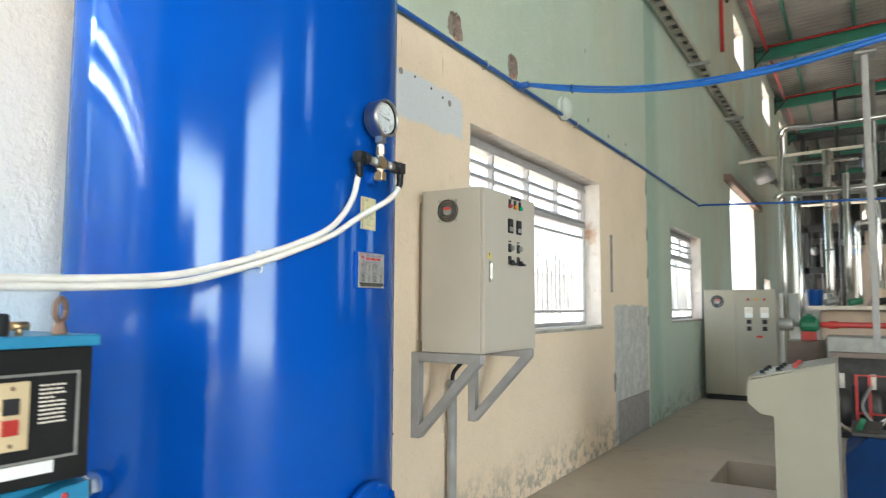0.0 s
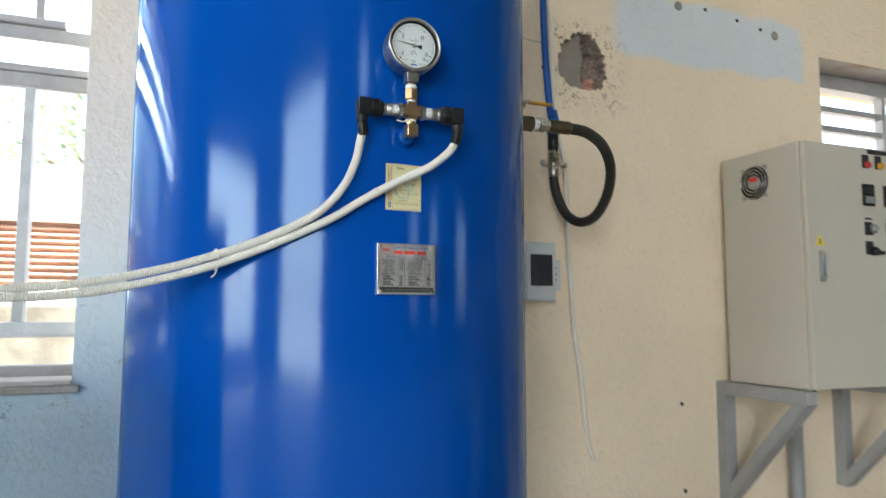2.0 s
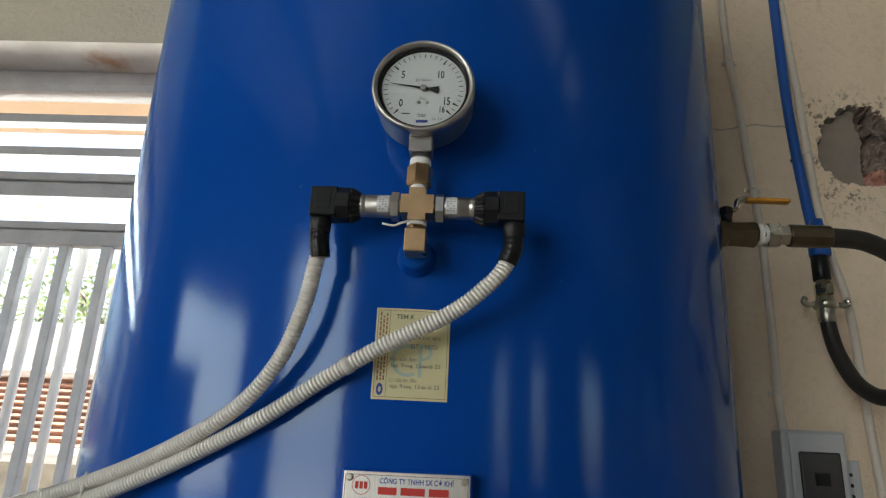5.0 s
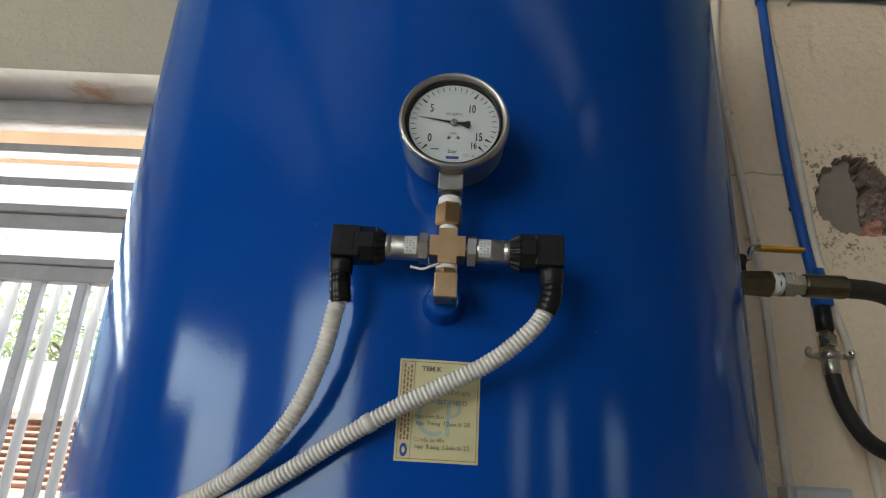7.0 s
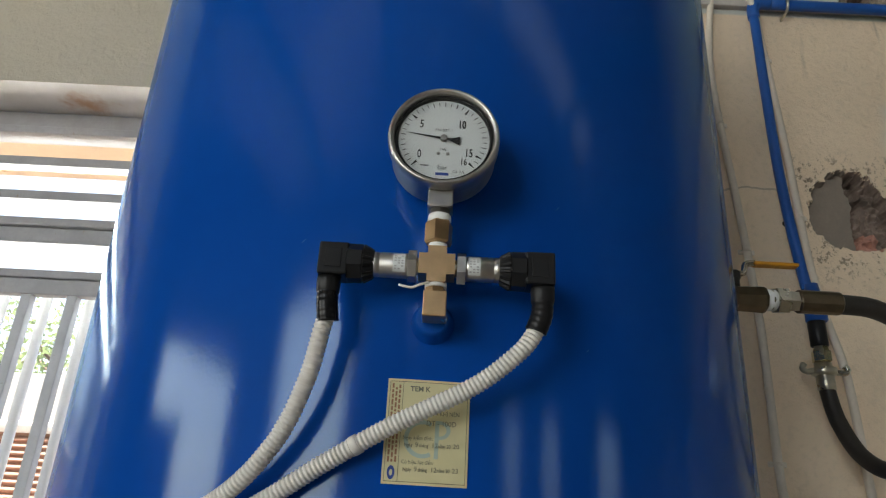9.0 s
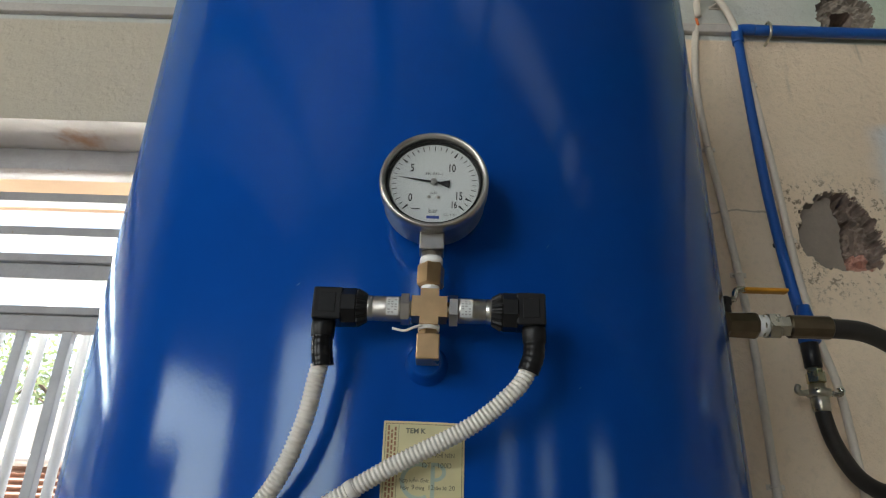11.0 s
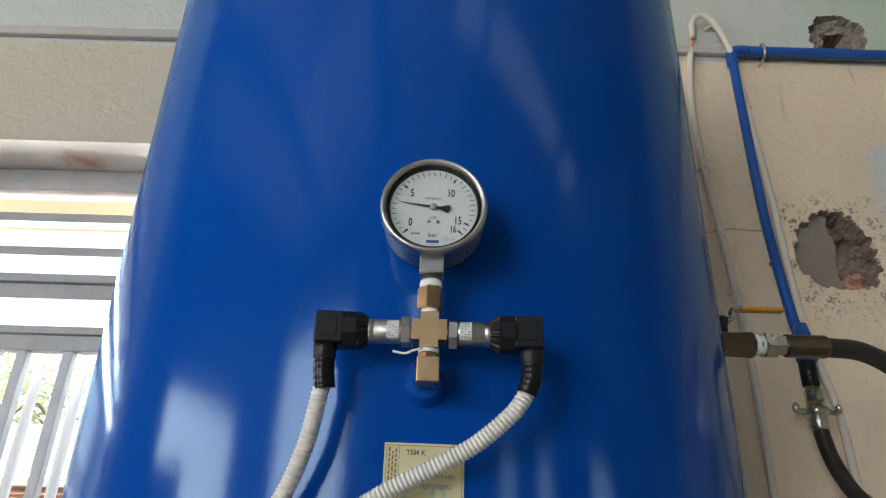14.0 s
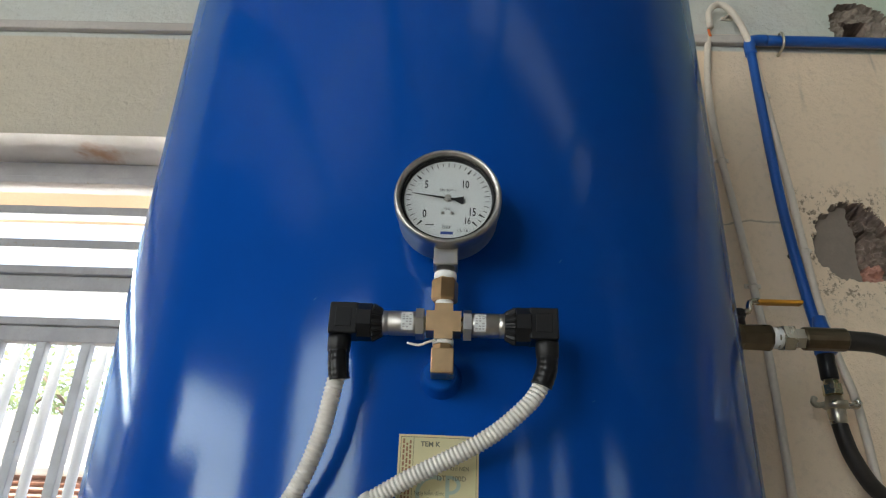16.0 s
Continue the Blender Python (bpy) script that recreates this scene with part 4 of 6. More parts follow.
part("elbow", Mesh().box((GX - 0.012, GY - 0.0102, 1.7020), (GX + 0.0125, GY + 0.0102, 1.7250), 0.0010).cyl((GX - 0.03, GY, 1.7130), (GX - 0.01, GY, 1.7130), 0.0092, 16), BRASS, cross, "square brass elbow")
for s in (-1, 1):
    part("hex_adapter", axis_y(Mesh(), GY + s * 0.0155, GY + s * 0.020, 0.0078, 1.7505), ZINC, cross)


def transmitter(s):
    """Pressure transmitter lying along y, with its angle plug and the taped cable gland."""
    z = 1.7505
    t = thing("pressure_transmitter", "steel pressure transmitter with black angle plug", "pressure sensor", (GX, GY + s * 0.06, z), "two transmitters on the cross")
    y = lambda d: GY + s * d * 0.93
    part("hex", axis_y(Mesh(), y(0.0195), y(0.0275), 0.0145, z, 6, smooth=False, twist=0.3), STEEL, t)
    part("body", Mesh().lathe((GX, y(0.0275), z), (GX, y(1), z), [(0, 0.0104), (0.001, 0.0114), (0.0240, 0.0114), (0.0244, 0.0109), (0.0256, 0.0109), (0.026, 0.0114), (0.0315, 0.0114), (0.0325, 0.0104)], 36), STEEL, t, "brushed steel barrel")
    lab = Mesh()
    for k in range(9):
        a0, a1 = [radians(-48 + 96 * q / 9) for q in (k, k + 1)]
        lab.add([(GX + 0.01152 * math.cos(a), y(d), z + 0.01152 * math.sin(a)) for a, d in ((a0, 0.030), (a0, 0.0415), (a1, 0.0415), (a1, 0.030))], [(0, 1, 2, 3)])
    label = part("label", lab, DIALWHITE, t, "small white printed label")
    bars = Mesh()
    for k in range(6):
        for q in range(3):
            if (k * 3 + q + (s > 0)) % 4:
                a0, a1 = radians(-36 + 12 * k), radians(-30 + 12 * k)
                d0 = 0.0312 + 0.0033 * q
                bars.add([(GX + 0.01160 * math.cos(a), y(d), z + 0.01160 * math.sin(a)) for a, d in ((a0, d0), (a0, d0 + 0.0022), (a1, d0 + 0.0022), (a1, d0))], [(0, 1, 2, 3)])
    part("print", bars, PALEPRINT, label)
    nut, ring_n = Mesh(), 64
    vs = []
    for d, r0, r1 in ((0.0595, 0.0112, 0.0112), (0.0610, 0.0122, 0.0135), (0.0690, 0.0150, 0.0176), (0.0700, 0.0148, 0.0172)):
        for k in range(ring_n):
            r = r1 if k % 4 < 2 else r0
            a = math.tau * k / ring_n
            vs.append((GX + r * math.cos(a), y(d), z + r * math.sin(a)))
    nut.add(vs, [(q * ring_n + k, q * ring_n + (k + 1) % ring_n, (q + 1) * ring_n + (k + 1) % ring_n, (q + 1) * ring_n + k) for q in range(3) for k in range(ring_n)] + [tuple(range(ring_n)), tuple(range(3 * ring_n, 4 * ring_n))])
    part("union_nut", nut, BLACK, t, "ribbed black plastic nut")
    part("locking_ring", Mesh().lathe((GX, y(0.0700), z), (GX, y(1), z), [(0, 0.0160), (0.001, 0.0176), (0.0135, 0.0176), (0.0145, 0.0162)], 8, smooth=False, twist=math.pi / 8), BLACK, t, "octagonal black locking ring")
    lo, hi = sorted((y(0.0835), y(0.112)))
    plug = Mesh().box((GX - 0.0135, lo, z - 0.0150), (GX + 0.0135, hi, z + 0.0150), 0.0018)
    plug.box((GX + 0.0130, lo + 0.006, z - 0.009), (GX + 0.0142, hi - 0.006, z + 0.009), 0.0005)
    part("angle_plug", plug, BLACK, t, "square black angle plug")
    e = 0.1015
    part("cable_gland", Mesh().lathe((GX, y(e), z - 0.014), (GX, y(e), z - 1), [(0, 0.0105), (0.004, 0.0108), (0.014, 0.0102), (0.016, 0.009)], 22), BLACK, t)
    part("tape_wrap", Mesh().tube([(GX, y(e), z - 0.026), (GX + 0.001, y(e) - s * 0.001, z - 0.040), (GX - 0.001, y(e) - s * (0.003 if s < 0 else 0.006), z - 0.054)], 0.0098, 16, 0.0014, 0.0005, 0.0052), TAPE, t, "black insulating tape wound round the cable")
    return t


transmitter(-1)
transmitter(1)

HOSE_R = 0.0082
L_LINE = [(-1.083, 1.3855, 1.705), (-1.085, 1.382, 1.69), (-1.090, 1.373, 1.645), (-1.104, 1.350, 1.595), (-1.122, 1.305, 1.549), (-1.158, 1.22, 1.506), (-1.190, 1.13, 1.473), (-1.205, 1.04, 1.447), (-1.208, 0.92, 1.422), (-1.205, 0.77, 1.409), (-1.195, 0.57, 1.402), (-1.18, 0.3, 1.40), (-1.15, 0.05, 1.36), (-1.12, -0.1, 1.325)]
R_LINE = [(-1.083, 1.568, 1.703), (-1.083, 1.565, 1.694), (-1.083, 1.551, 1.676), (-1.090, 1.515, 1.648), (-1.098, 1.449, 1.614), (-1.108, 1.393, 1.581), (-1.121, 1.33, 1.541), (-1.155, 1.235, 1.496), (-1.186, 1.14, 1.459), (-1.204, 1.05, 1.432), (-1.207, 0.93, 1.406), (-1.198, 0.77, 1.394), (-1.185, 0.57, 1.388), (-1.165, 0.3, 1.386), (-1.13, 0.05, 1.35), (-1.10, -0.08, 1.325)]
for name, line in (("conduit_hose", L_LINE), ("conduit_hose", R_LINE)):
    h = thing(name, "white corrugated plastic cable conduit hanging across the tank", "conduit", line[0], "two white conduits")
    part("corrugated_tube", Mesh().tube(line, HOSE_R, 12, 0.0007, 0.0013, 0.0040), WHITEHOSE, h)
    if line is R_LINE:
        part("joint_sleeve", Mesh().tube([(-1.1022, 1.4215, 1.5983), (-1.1038, 1.4155, 1.5947)], HOSE_R + 0.0002, 14, 0.004), WHITEHOSE, h, "smooth white sleeve over a joint")
ty = Mesh()
for k in range(25):
    a = math.tau * k / 24
    ty.v.append((-1.188 + 0.010 * math.cos(a), 1.142 + 0.004 * math.cos(a), 1.4685 + 0.0185 * math.sin(a)))
tie_line = list(ty.v)
solid("cable_tie", Mesh().tube(tie_line, 0.0017, 6, 0.003).tube([(-1.180, 1.145, 1.452), (-1.176, 1.140, 1.440), (-1.174, 1.134, 1.436)], 0.0014, 5, 0.003), WHITEHOSE, "white cable tie binding the two conduits", "cable tie")

# ---------------------------------------------------------------- inspection sticker and nameplate on the shell
ST = thing("inspection_sticker", "pale yellow paper inspection sticker with handwriting", "sticker", (on_tank(1.477), 1.477, 1.612))
FX = TC[0] + TR


def curved_patch(y0, y1, z0, z1, off, n=14):
    M = Mesh()
    vs = []
    for i in range(n + 1):
        y = y0 + (y1 - y0) * i / n
        vs += [wrap(Vector((0, y, z)), o) for o, z in ((off, z0), (off, z1), (0.0, z1), (0.0, z0))]
    fs = [(4 * i + k, 4 * i + 4 + k, 4 * i + 4 + (k + 1) % 4, 4 * i + (k + 1) % 4) for i in range(n) for k in range(4)] + [(0, 1, 2, 3), (4 * n, 4 * n + 3, 4 * n + 2, 4 * n + 1)]
    return M.add(vs, fs)


SY0, SY1, SZ0, SZ1 = 1.4405, 1.5135, 1.568, 1.657
part("paper", curved_patch(SY0, SY1, SZ0, SZ1, 0.0006), STICKER, ST)


def wbar(M, y0, y1, z0, z1, off=0.0011):
    n = max(1, int((y1 - y0) / 0.006))
    for i in range(n):
        a, b = y0 + (y1 - y0) * i / n, y0 + (y1 - y0) * (i + 1) / n
        M.add([wrap(Vector((0, y, z)), off) for y, z in ((a, z0), (b, z0), (b, z1), (a, z1))], [(0, 1, 2, 3)])
    return M


ink, hand, side, ring = Mesh(), Mesh(), Mesh(), Mesh()
b1 = lambda off: (lambda v: wrap(v, off))
for a, b, c, d in ((SY0 + 0.002, SY1 - 0.002, SZ1 - 0.0026, SZ1 - 0.0021), (SY0 + 0.002, SY1 - 0.002, SZ0 + 0.0021, SZ0 + 0.0026), (SY0 + 0.002, SY0 + 0.0024, SZ0 + 0.002, SZ1 - 0.002), (SY1 - 0.0024, SY1 - 0.002, SZ0 + 0.002, SZ1 - 0.002), (SY0 + 0.0135, SY0 + 0.0139, SZ0 + 0.002, SZ1 - 0.002)):
    wbar(ink, a, b, c, d)
letters(ink, "TEM K", 0.0062, (FX, 1.4605, 1.6485), align="LEFT", bend=b1(0.0011), bold=0.03)
letters(ink, "Ngày kiểm định:", 0.0046, (FX, 1.4565, 1.6065), align="LEFT", bend=b1(0.0011), squeeze=0.85)
letters(ink, "Ngày", 0.0042, (FX, 1.458, 1.6005), align="LEFT", bend=b1(0.0011), squeeze=0.85, bold=0.01)
letters(ink, "tháng", 0.0042, (FX, 1.471, 1.6005), align="LEFT", bend=b1(0.0011), squeeze=0.85, bold=0.01)
letters(ink, "năm 20", 0.0042, (FX, 1.487, 1.6005), align="LEFT", bend=b1(0.0011), squeeze=0.85, bold=0.01)
letters(ink, "Có hiệu lực đến:", 0.0046, (FX, 1.4565, 1.5865), align="LEFT", bend=b1(0.0011), squeeze=0.85)
letters(ink, "Ngày", 0.0042, (FX, 1.458, 1.5805), align="LEFT", bend=b1(0.0011), squeeze=0.85, bold=0.01)
letters(ink, "tháng", 0.0042, (FX, 1.471, 1.5805), align="LEFT", bend=b1(0.0011), squeeze=0.85, bold=0.01)
letters(ink, "năm 20", 0.0042, (FX, 1.487, 1.5805), align="LEFT", bend=b1(0.0011), squeeze=0.85, bold=0.01)
letters(ink, "Mã hiệu:", 0.0040, (FX, 1.4575, 1.6200), align="LEFT", bend=b1(0.0011), squeeze=0.8)
letters(hand, "DT - 100D", 0.0062, (FX, 1.4760, 1.6195), align="LEFT", bend=b1(0.0012), squeeze=0.95)
letters(hand, "BÌNH CHỨA KHÍ NÉN", 0.0052, (FX, 1.4620, 1.6280), align="LEFT", bend=b1(0.0012), squeeze=0.85)
for yy, zz, tx in ((1.4675, 1.6008, "9"), (1.4815, 1.6008, "12"), (1.5000, 1.6010, "20"), (1.4675, 1.5808, "9"), (1.4815, 1.5808, "12"), (1.5000, 1.5810, "23")):
    letters(hand, tx, 0.0056, (FX, yy, zz), align="LEFT", bend=b1(0.0012))
for k in range(3):
    rnd = random.Random(k)
    z = SZ0 + 0.018
    while z < SZ1 - 0.008:
        h = rnd.uniform(0.002, 0.005)
        wbar(side, SY0 + 0.0040 + 0.0030 * k, SY0 + 0.0057 + 0.0030 * k, z, z + h)
        z += h + 0.0012
for r0, r1, cy, a0, a1 in ((0.0125, 0.016, 1.4735, 60, 300), (0.0, 0.0, 0, 0, 0)):
    for k in range(24 if r1 else 0):
        p, q = radians(a0 + (a1 - a0) * k / 24), radians(a0 + (a1 - a0) * (k + 1) / 24)
        ring.add([wrap(Vector((0, cy + r * math.cos(t), 1.606 + r * math.sin(t))), 0.0009) for r, t in ((r0, p), (r1, p), (r1, q), (r0, q))], [(0, 1, 2, 3)])
wbar(ring, 1.484, 1.4875, 1.590, 1.622, 0.0009)
for k in range(12):
    p, q = radians(-90 + 15 * k), radians(-75 + 15 * k)
    ring.add([wrap(Vector((0, 1.4875 + r * math.cos(t), 1.614 + 0.8 * r * math.sin(t))), 0.0009) for r, t in ((0.0065, p), (0.010, p), (0.010, q), (0.0065, q))], [(0, 1, 2, 3)])
part("print", ink, FADEDINK, ST)
part("handwriting", hand, FADEDINK, ST)
part("side_print", side, BROWNINK, ST)
part("watermark", ring, PALEBLUEINK, ST, "pale blue printed emblem")
seal = Mesh()
for k in range(16):
    p, q = math.tau * k / 16, math.tau * (k + 1) / 16
    seal.add([wrap(Vector((0, SY0 + 0.0078 + 0.0032 * r * math.cos(t), SZ0 + 0.0095 + 0.0058 * r * math.sin(t))), 0.0011) for r, t in ((0.45, p), (1, p), (1, q), (0.45, q))], [(0, 1, 2, 3)])
part("seal_print", seal, BLUEINK, ST)

NP = thing("nameplate", "riveted metal nameplate with red, blue and black print", "nameplate", (on_tank(1.48), 1.48, 1.456))
PY0, PY1, PZ0, PZ1 = 1.423, 1.538, 1.4075, 1.5025
PX = FX + 0.010
part("backing", Mesh().box((FX - 0.03, PY0 - 0.002, PZ0 - 0.002), (PX - 0.0015, PY1 + 0.002, PZ1 + 0.002), 0.0012), BLUE, NP, "blue painted bracket plate")
part("plate", Mesh().box((PX - 0.0015, PY0, PZ0), (PX, PY1, PZ1), 0.0006), PLATE, NP)
QX = PX + 0.0003


def pbar(M, y0, y1, z0, z1):
    return M.add([(QX, y0, z0), (QX, y1, z0), (QX, y1, z1), (QX, y0, z1)], [(0, 1, 2, 3)])


pk, pb, pr = Mesh(), Mesh(), Mesh()
for k in range(24):
    p, q = math.tau * k / 24, math.tau * (k + 1) / 24
    pr.add([(QX, PY0 + 0.0165 + r * math.cos(t), PZ1 - 0.0120 + r * math.sin(t)) for r, t in ((0.0078, p), (0.0084, p), (0.0084, q), (0.0078, q))], [(0, 1, 2, 3)])
for k in range(3):
    pbar(pr, PY0 + 0.0110 + 0.0040 * k, PY0 + 0.0140 + 0.0040 * k, PZ1 - 0.0152, PZ1 - 0.0090)
letters(pb, "CÔNG TY TNHH SX CƠ KHÍ", 0.0066, (QX, PY0 + 0.0665, PZ1 - 0.0080), squeeze=0.80, bold=0.02)
y = PY0 + 0.032
for w in (0.017, 0.022, 0.018):
    pbar(pr, y, y + w, PZ1 - 0.0195, PZ1 - 0.0130)
    y += w + 0.0035
letters(pb, "BÌNH NÉN KHÍ (AIR RECEIVER TANK)", 0.0062, (QX, (PY0 + PY1) / 2, PZ1 - 0.0255), squeeze=0.78)
ROWSZ = [PZ1 - 0.0295 - 0.0100 * k for k in range(6)]
COLS = [PY0 + 0.004, PY0 + 0.041, PY0 + 0.053, PY0 + 0.094, PY1 - 0.004]
for z in ROWSZ:
    pbar(pk, COLS[0], COLS[-1], z - 0.0002, z + 0.0002)
for c in COLS:
    pbar(pk, c - 0.0002, c + 0.0002, ROWSZ[-1], ROWSZ[0])
for (a, b, c, d) in ((COLS[0] - 0.0025, COLS[-1] + 0.0025, PZ1 - 0.0032, PZ1 - 0.0028), (COLS[0] - 0.0025, COLS[0] - 0.0021, PZ0 + 0.003, PZ1 - 0.003), (COLS[-1] + 0.0021, COLS[-1] + 0.0025, PZ0 + 0.003, PZ1 - 0.003)):
    pbar(pk, a, b, c, d)
CELLS = [("TIÊU CHUẨN THIẾT KẾ", "DESIGN CODE", "TCVN", "8366:2010", "ÁP SUẤT THIẾT KẾ", "DESIGN PRESSURE", "10", "kg/cm²"),
         ("MÃ HIỆU", "UNIT CODE", "DT-", "100D", "ÁP SUẤT SỬ DỤNG", "OPERATING PRESSURE", "08", "kg/cm²"),
         ("SỐ CHẾ TẠO", "MANUFACTURE S/N", "", "", "ÁP SUẤT THỬ", "TESTING PRESSURE", "15", "kg/cm²")]
for k in range(5):
    zt = ROWSZ[k]
    for j in range(4):
        mid, wid = (COLS[j] + COLS[j + 1]) / 2, COLS[j + 1] - COLS[j]
        for q in range(2):
            z = zt - 0.0028 - 0.0042 * q
            if k < 3:
                tx = CELLS[k][2 * j + q]
                if tx:
                    letters(pk, tx, 0.0042, (QX, mid, z), squeeze=min(0.8, wid * 0.9 / (len(tx) * 0.0030)), bold=0.025)
            else:
                pbar(pk, mid - wid * 0.32, mid + wid * (0.1 + 0.12 * q), z - 0.0011, z + 0.0011)
pbar(pk, COLS[0], COLS[-1], PZ0 + 0.0035, PZ0 + 0.0135)
wp, rnd = Mesh(), random.Random(31)
y = COLS[0] + 0.006
while y < COLS[-1] - 0.010:
    w = rnd.uniform(0.003, 0.009)
    wp.add([(QX + 0.0002, a, b) for a, b in ((y, PZ0 + 0.0074), (y + w, PZ0 + 0.0074), (y + w, PZ0 + 0.0094), (y, PZ0 + 0.0094))], [(0, 1, 2, 3)])
    y += w + 0.0016
part("grey_print", wp, FADEDINK, NP)
part("black_print", pk, INK, NP)
part("blue_print", pb, BLUEINK, NP)
part("red_print", pr, REDINK, NP)
for yy in (PY0 + 0.0055, PY1 - 0.0055):
    for zz in (PZ0 + 0.0055, PZ1 - 0.0055):
        part("rivet", Mesh().lathe((PX - 0.001, yy, zz), (1, yy, zz), [(0, 0.0036), (0.0022, 0.0034), (0.003, 0.0022), (0.0028, 0.0012)], 16), ZINC, NP)

# ---------------------------------------------------------------- outlet valve, rubber hose and wall pipework
VX, VZ = -1.575, 1.912
valve = thing("ball_valve", "aged brass ball valve with yellow lever on the tank", "valve", (VX, 1.93, VZ))
part("nozzle", Mesh().lathe((VX, 1.90, VZ), (VX, 3, VZ), [(0, 0.030), (0.028, 0.026), (0.032, 0.020), (0.045, 0.020)], 24), BLUE, valve, "blue welded outlet socket")
part("body", Mesh().lathe((VX, 1.944, VZ), (VX, 3, VZ), [(0, 0.021), (0.003, 0.0235), (0.014, 0.0235), (0.018, 0.0215), (0.050, 0.0225), (0.061, 0.0235), (0.066, 0.021)], 8, smooth=False), DULLBRASS, valve)
part("thread_tape", Mesh().cyl((VX, 2.009, VZ), (VX, 2.028, VZ), 0.0180, 24), PTFE, valve)
part("union_nut", Mesh().lathe((VX, 2.018, VZ), (VX, 3, VZ), [(0, 0.017), (0.001, 0.0200), (0.003, 0.0200), (0.004, 0.018), (0.008, 0.018), (0.010, 0.0225), (0.028, 0.0225), (0.031, 0.018), (0.048, 0.0175)], 6, smooth=False), ZINC, valve, "plated hexagon union")
part("spindle", Mesh().cyl((VX, 1.964, VZ + 0.02), (VX, 1.964, VZ + 0.048), 0.009, 14).cyl((VX, 1.964, VZ + 0.034), (VX, 1.964, VZ + 0.046), 0.0120, 6, smooth=False), DARKSTEEL, valve, "dark spindle nut")
lev = part("lever", Mesh().tube([(VX, 1.962, VZ + 0.043), (VX + 0.002, 1.980, VZ + 0.045), (VX + 0.003, 1.985, VZ + 0.060), (VX + 0.004, 2.0, VZ + 0.063)], 0.0055, 8, 0.004), ZINC, valve)
part("grip", Mesh().box((VX - 0.006, 1.998, VZ + 0.0580), (VX + 0.012, 2.072, VZ + 0.0645), 0.0025), YELLOW, lev, "yellow plastic grip")

hose = thing("rubber_air_hose", "thick black rubber air hose looped beside the wall", "hose", (VX, 2.1, VZ))
HL = [(VX, 2.09, VZ), (VX - 0.003, 2.14, VZ), (VX - 0.015, 2.205, VZ - 0.003), (-1.628, 2.285, 1.885), (-1.675, 2.345, 1.83), (-1.735, 2.372, 1.757), (-1.80, 2.368, 1.695), (-1.865, 2.350, 1.683), (-1.925, 2.335, 1.718), (-1.968, 2.326, 1.788), (-1.984, 2.323, 1.850), (-1.985, 2.322, 1.885)]
part("rubber_tube", Mesh().tube(HL, 0.0165, 18, 0.008), RUBBER, hose)
fer = Mesh().lathe((VX, 2.063, VZ), (VX, 3, VZ), [(0, 0.017), (0.003, 0.0195), (0.068, 0.0195), (0.071, 0.0165)], 16, smooth=False)
part("ferrule", fer, DULLBRASS, hose, "crimped brass ferrule")
CX, CY = -1.985, 2.322
part("ferrule", Mesh().cyl((CX, CY, 1.858), (CX, CY, 1.892), 0.0185, 24, 0.002), ZINC, hose, "plated ferrule")
claw = Mesh().lathe((CX, CY, 1.890), (CX, CY, 3), [(0, 0.020), (0.004, 0.026), (0.016, 0.026), (0.018, 0.018), (0.028, 0.018)], 26)
for s in (-1, 1):
    claw.tube([(CX, CY + s * 0.024, 1.900), (CX + 0.004, CY + s * 0.042, 1.897), (CX + 0.006, CY + s * 0.050, 1.904), (CX + 0.004, CY + s * 0.044, 1.913)], 0.0065, 8, 0.004)
coupling = thing("claw_coupling", "plated claw coupling joining hose and blue pipe", "coupling", (CX, CY, 1.90))
part("claw", claw, ZINC, coupling)
part("hex_nut", Mesh().lathe((CX, CY, 1.920), (CX, CY, 3), [(0, 0.017), (0.002, 0.0205), (0.024, 0.0205), (0.026, 0.017), (0.036, 0.015)], 6, smooth=False), PASSIVATED, coupling, "brass hexagon nut")
part("black_sleeve", Mesh().cyl((CX, CY, 1.955), (CX, CY, 2.014), 0.0185, 20, 0.002), BLACK, coupling, "black plastic sleeve")

pipe = thing("blue_wall_pipe", "blue plastic compressed-air pipe clipped along the wall", "pipe", (-2.02, 2.31, 2.95))
PXW = -2.022
part("drop_pipe", Mesh().tube([(CX, 2.325, 2.014), (CX - 0.003, 2.327, 2.03), (-2.012, 2.324, 2.14), (PXW, 2.312, 2.4), (PXW, 2.309, 2.7), (PXW, 2.310, 2.93)], 0.0125, 18, 0.02), PVC, pipe)
part("drop_socket", Mesh().lathe((CX, 2.325, 2.012), (CX - 0.006, 2.328, 3.0), [(0, 0.020), (0.003, 0.0235), (0.050, 0.0225), (0.066, 0.0175), (0.090, 0.0140)], 24), PVC, pipe, "blue plastic socket")
part("pipe_elbow", Mesh().tube([(PXW, 2.3095, 2.905), (PXW, 2.3095, 2.935), (PXW, 2.315, 2.952), (PXW, 2.335, 2.957), (PXW, 2.36, 2.957)], 0.0160, 18, 0.006), PVC, pipe, "blue plastic elbow")
part("long_pipe", Mesh().tube([(PXW, 2.34, 2.957), (PXW, 4.4, 2.953), (PXW, 6.8, 2.95), (PXW, 8.0, 2.95), (PXW, 10.9, 2.93), (PXW + 0.06, 11.0, 2.925), (0.4, 11.0, 2.85), (3.0, 11.0, 2.86)], 0.0150, 14, 0.05), PVC, pipe)
part("tee", Mesh().cyl((PXW, 4.36, 2.953), (PXW, 4.48, 2.953), 0.025, 20, 0.003).cyl((PXW, 4.42, 2.953), (PXW + 0.08, 4.42, 2.953), 0.024, 20, 0.003), PVC, pipe)
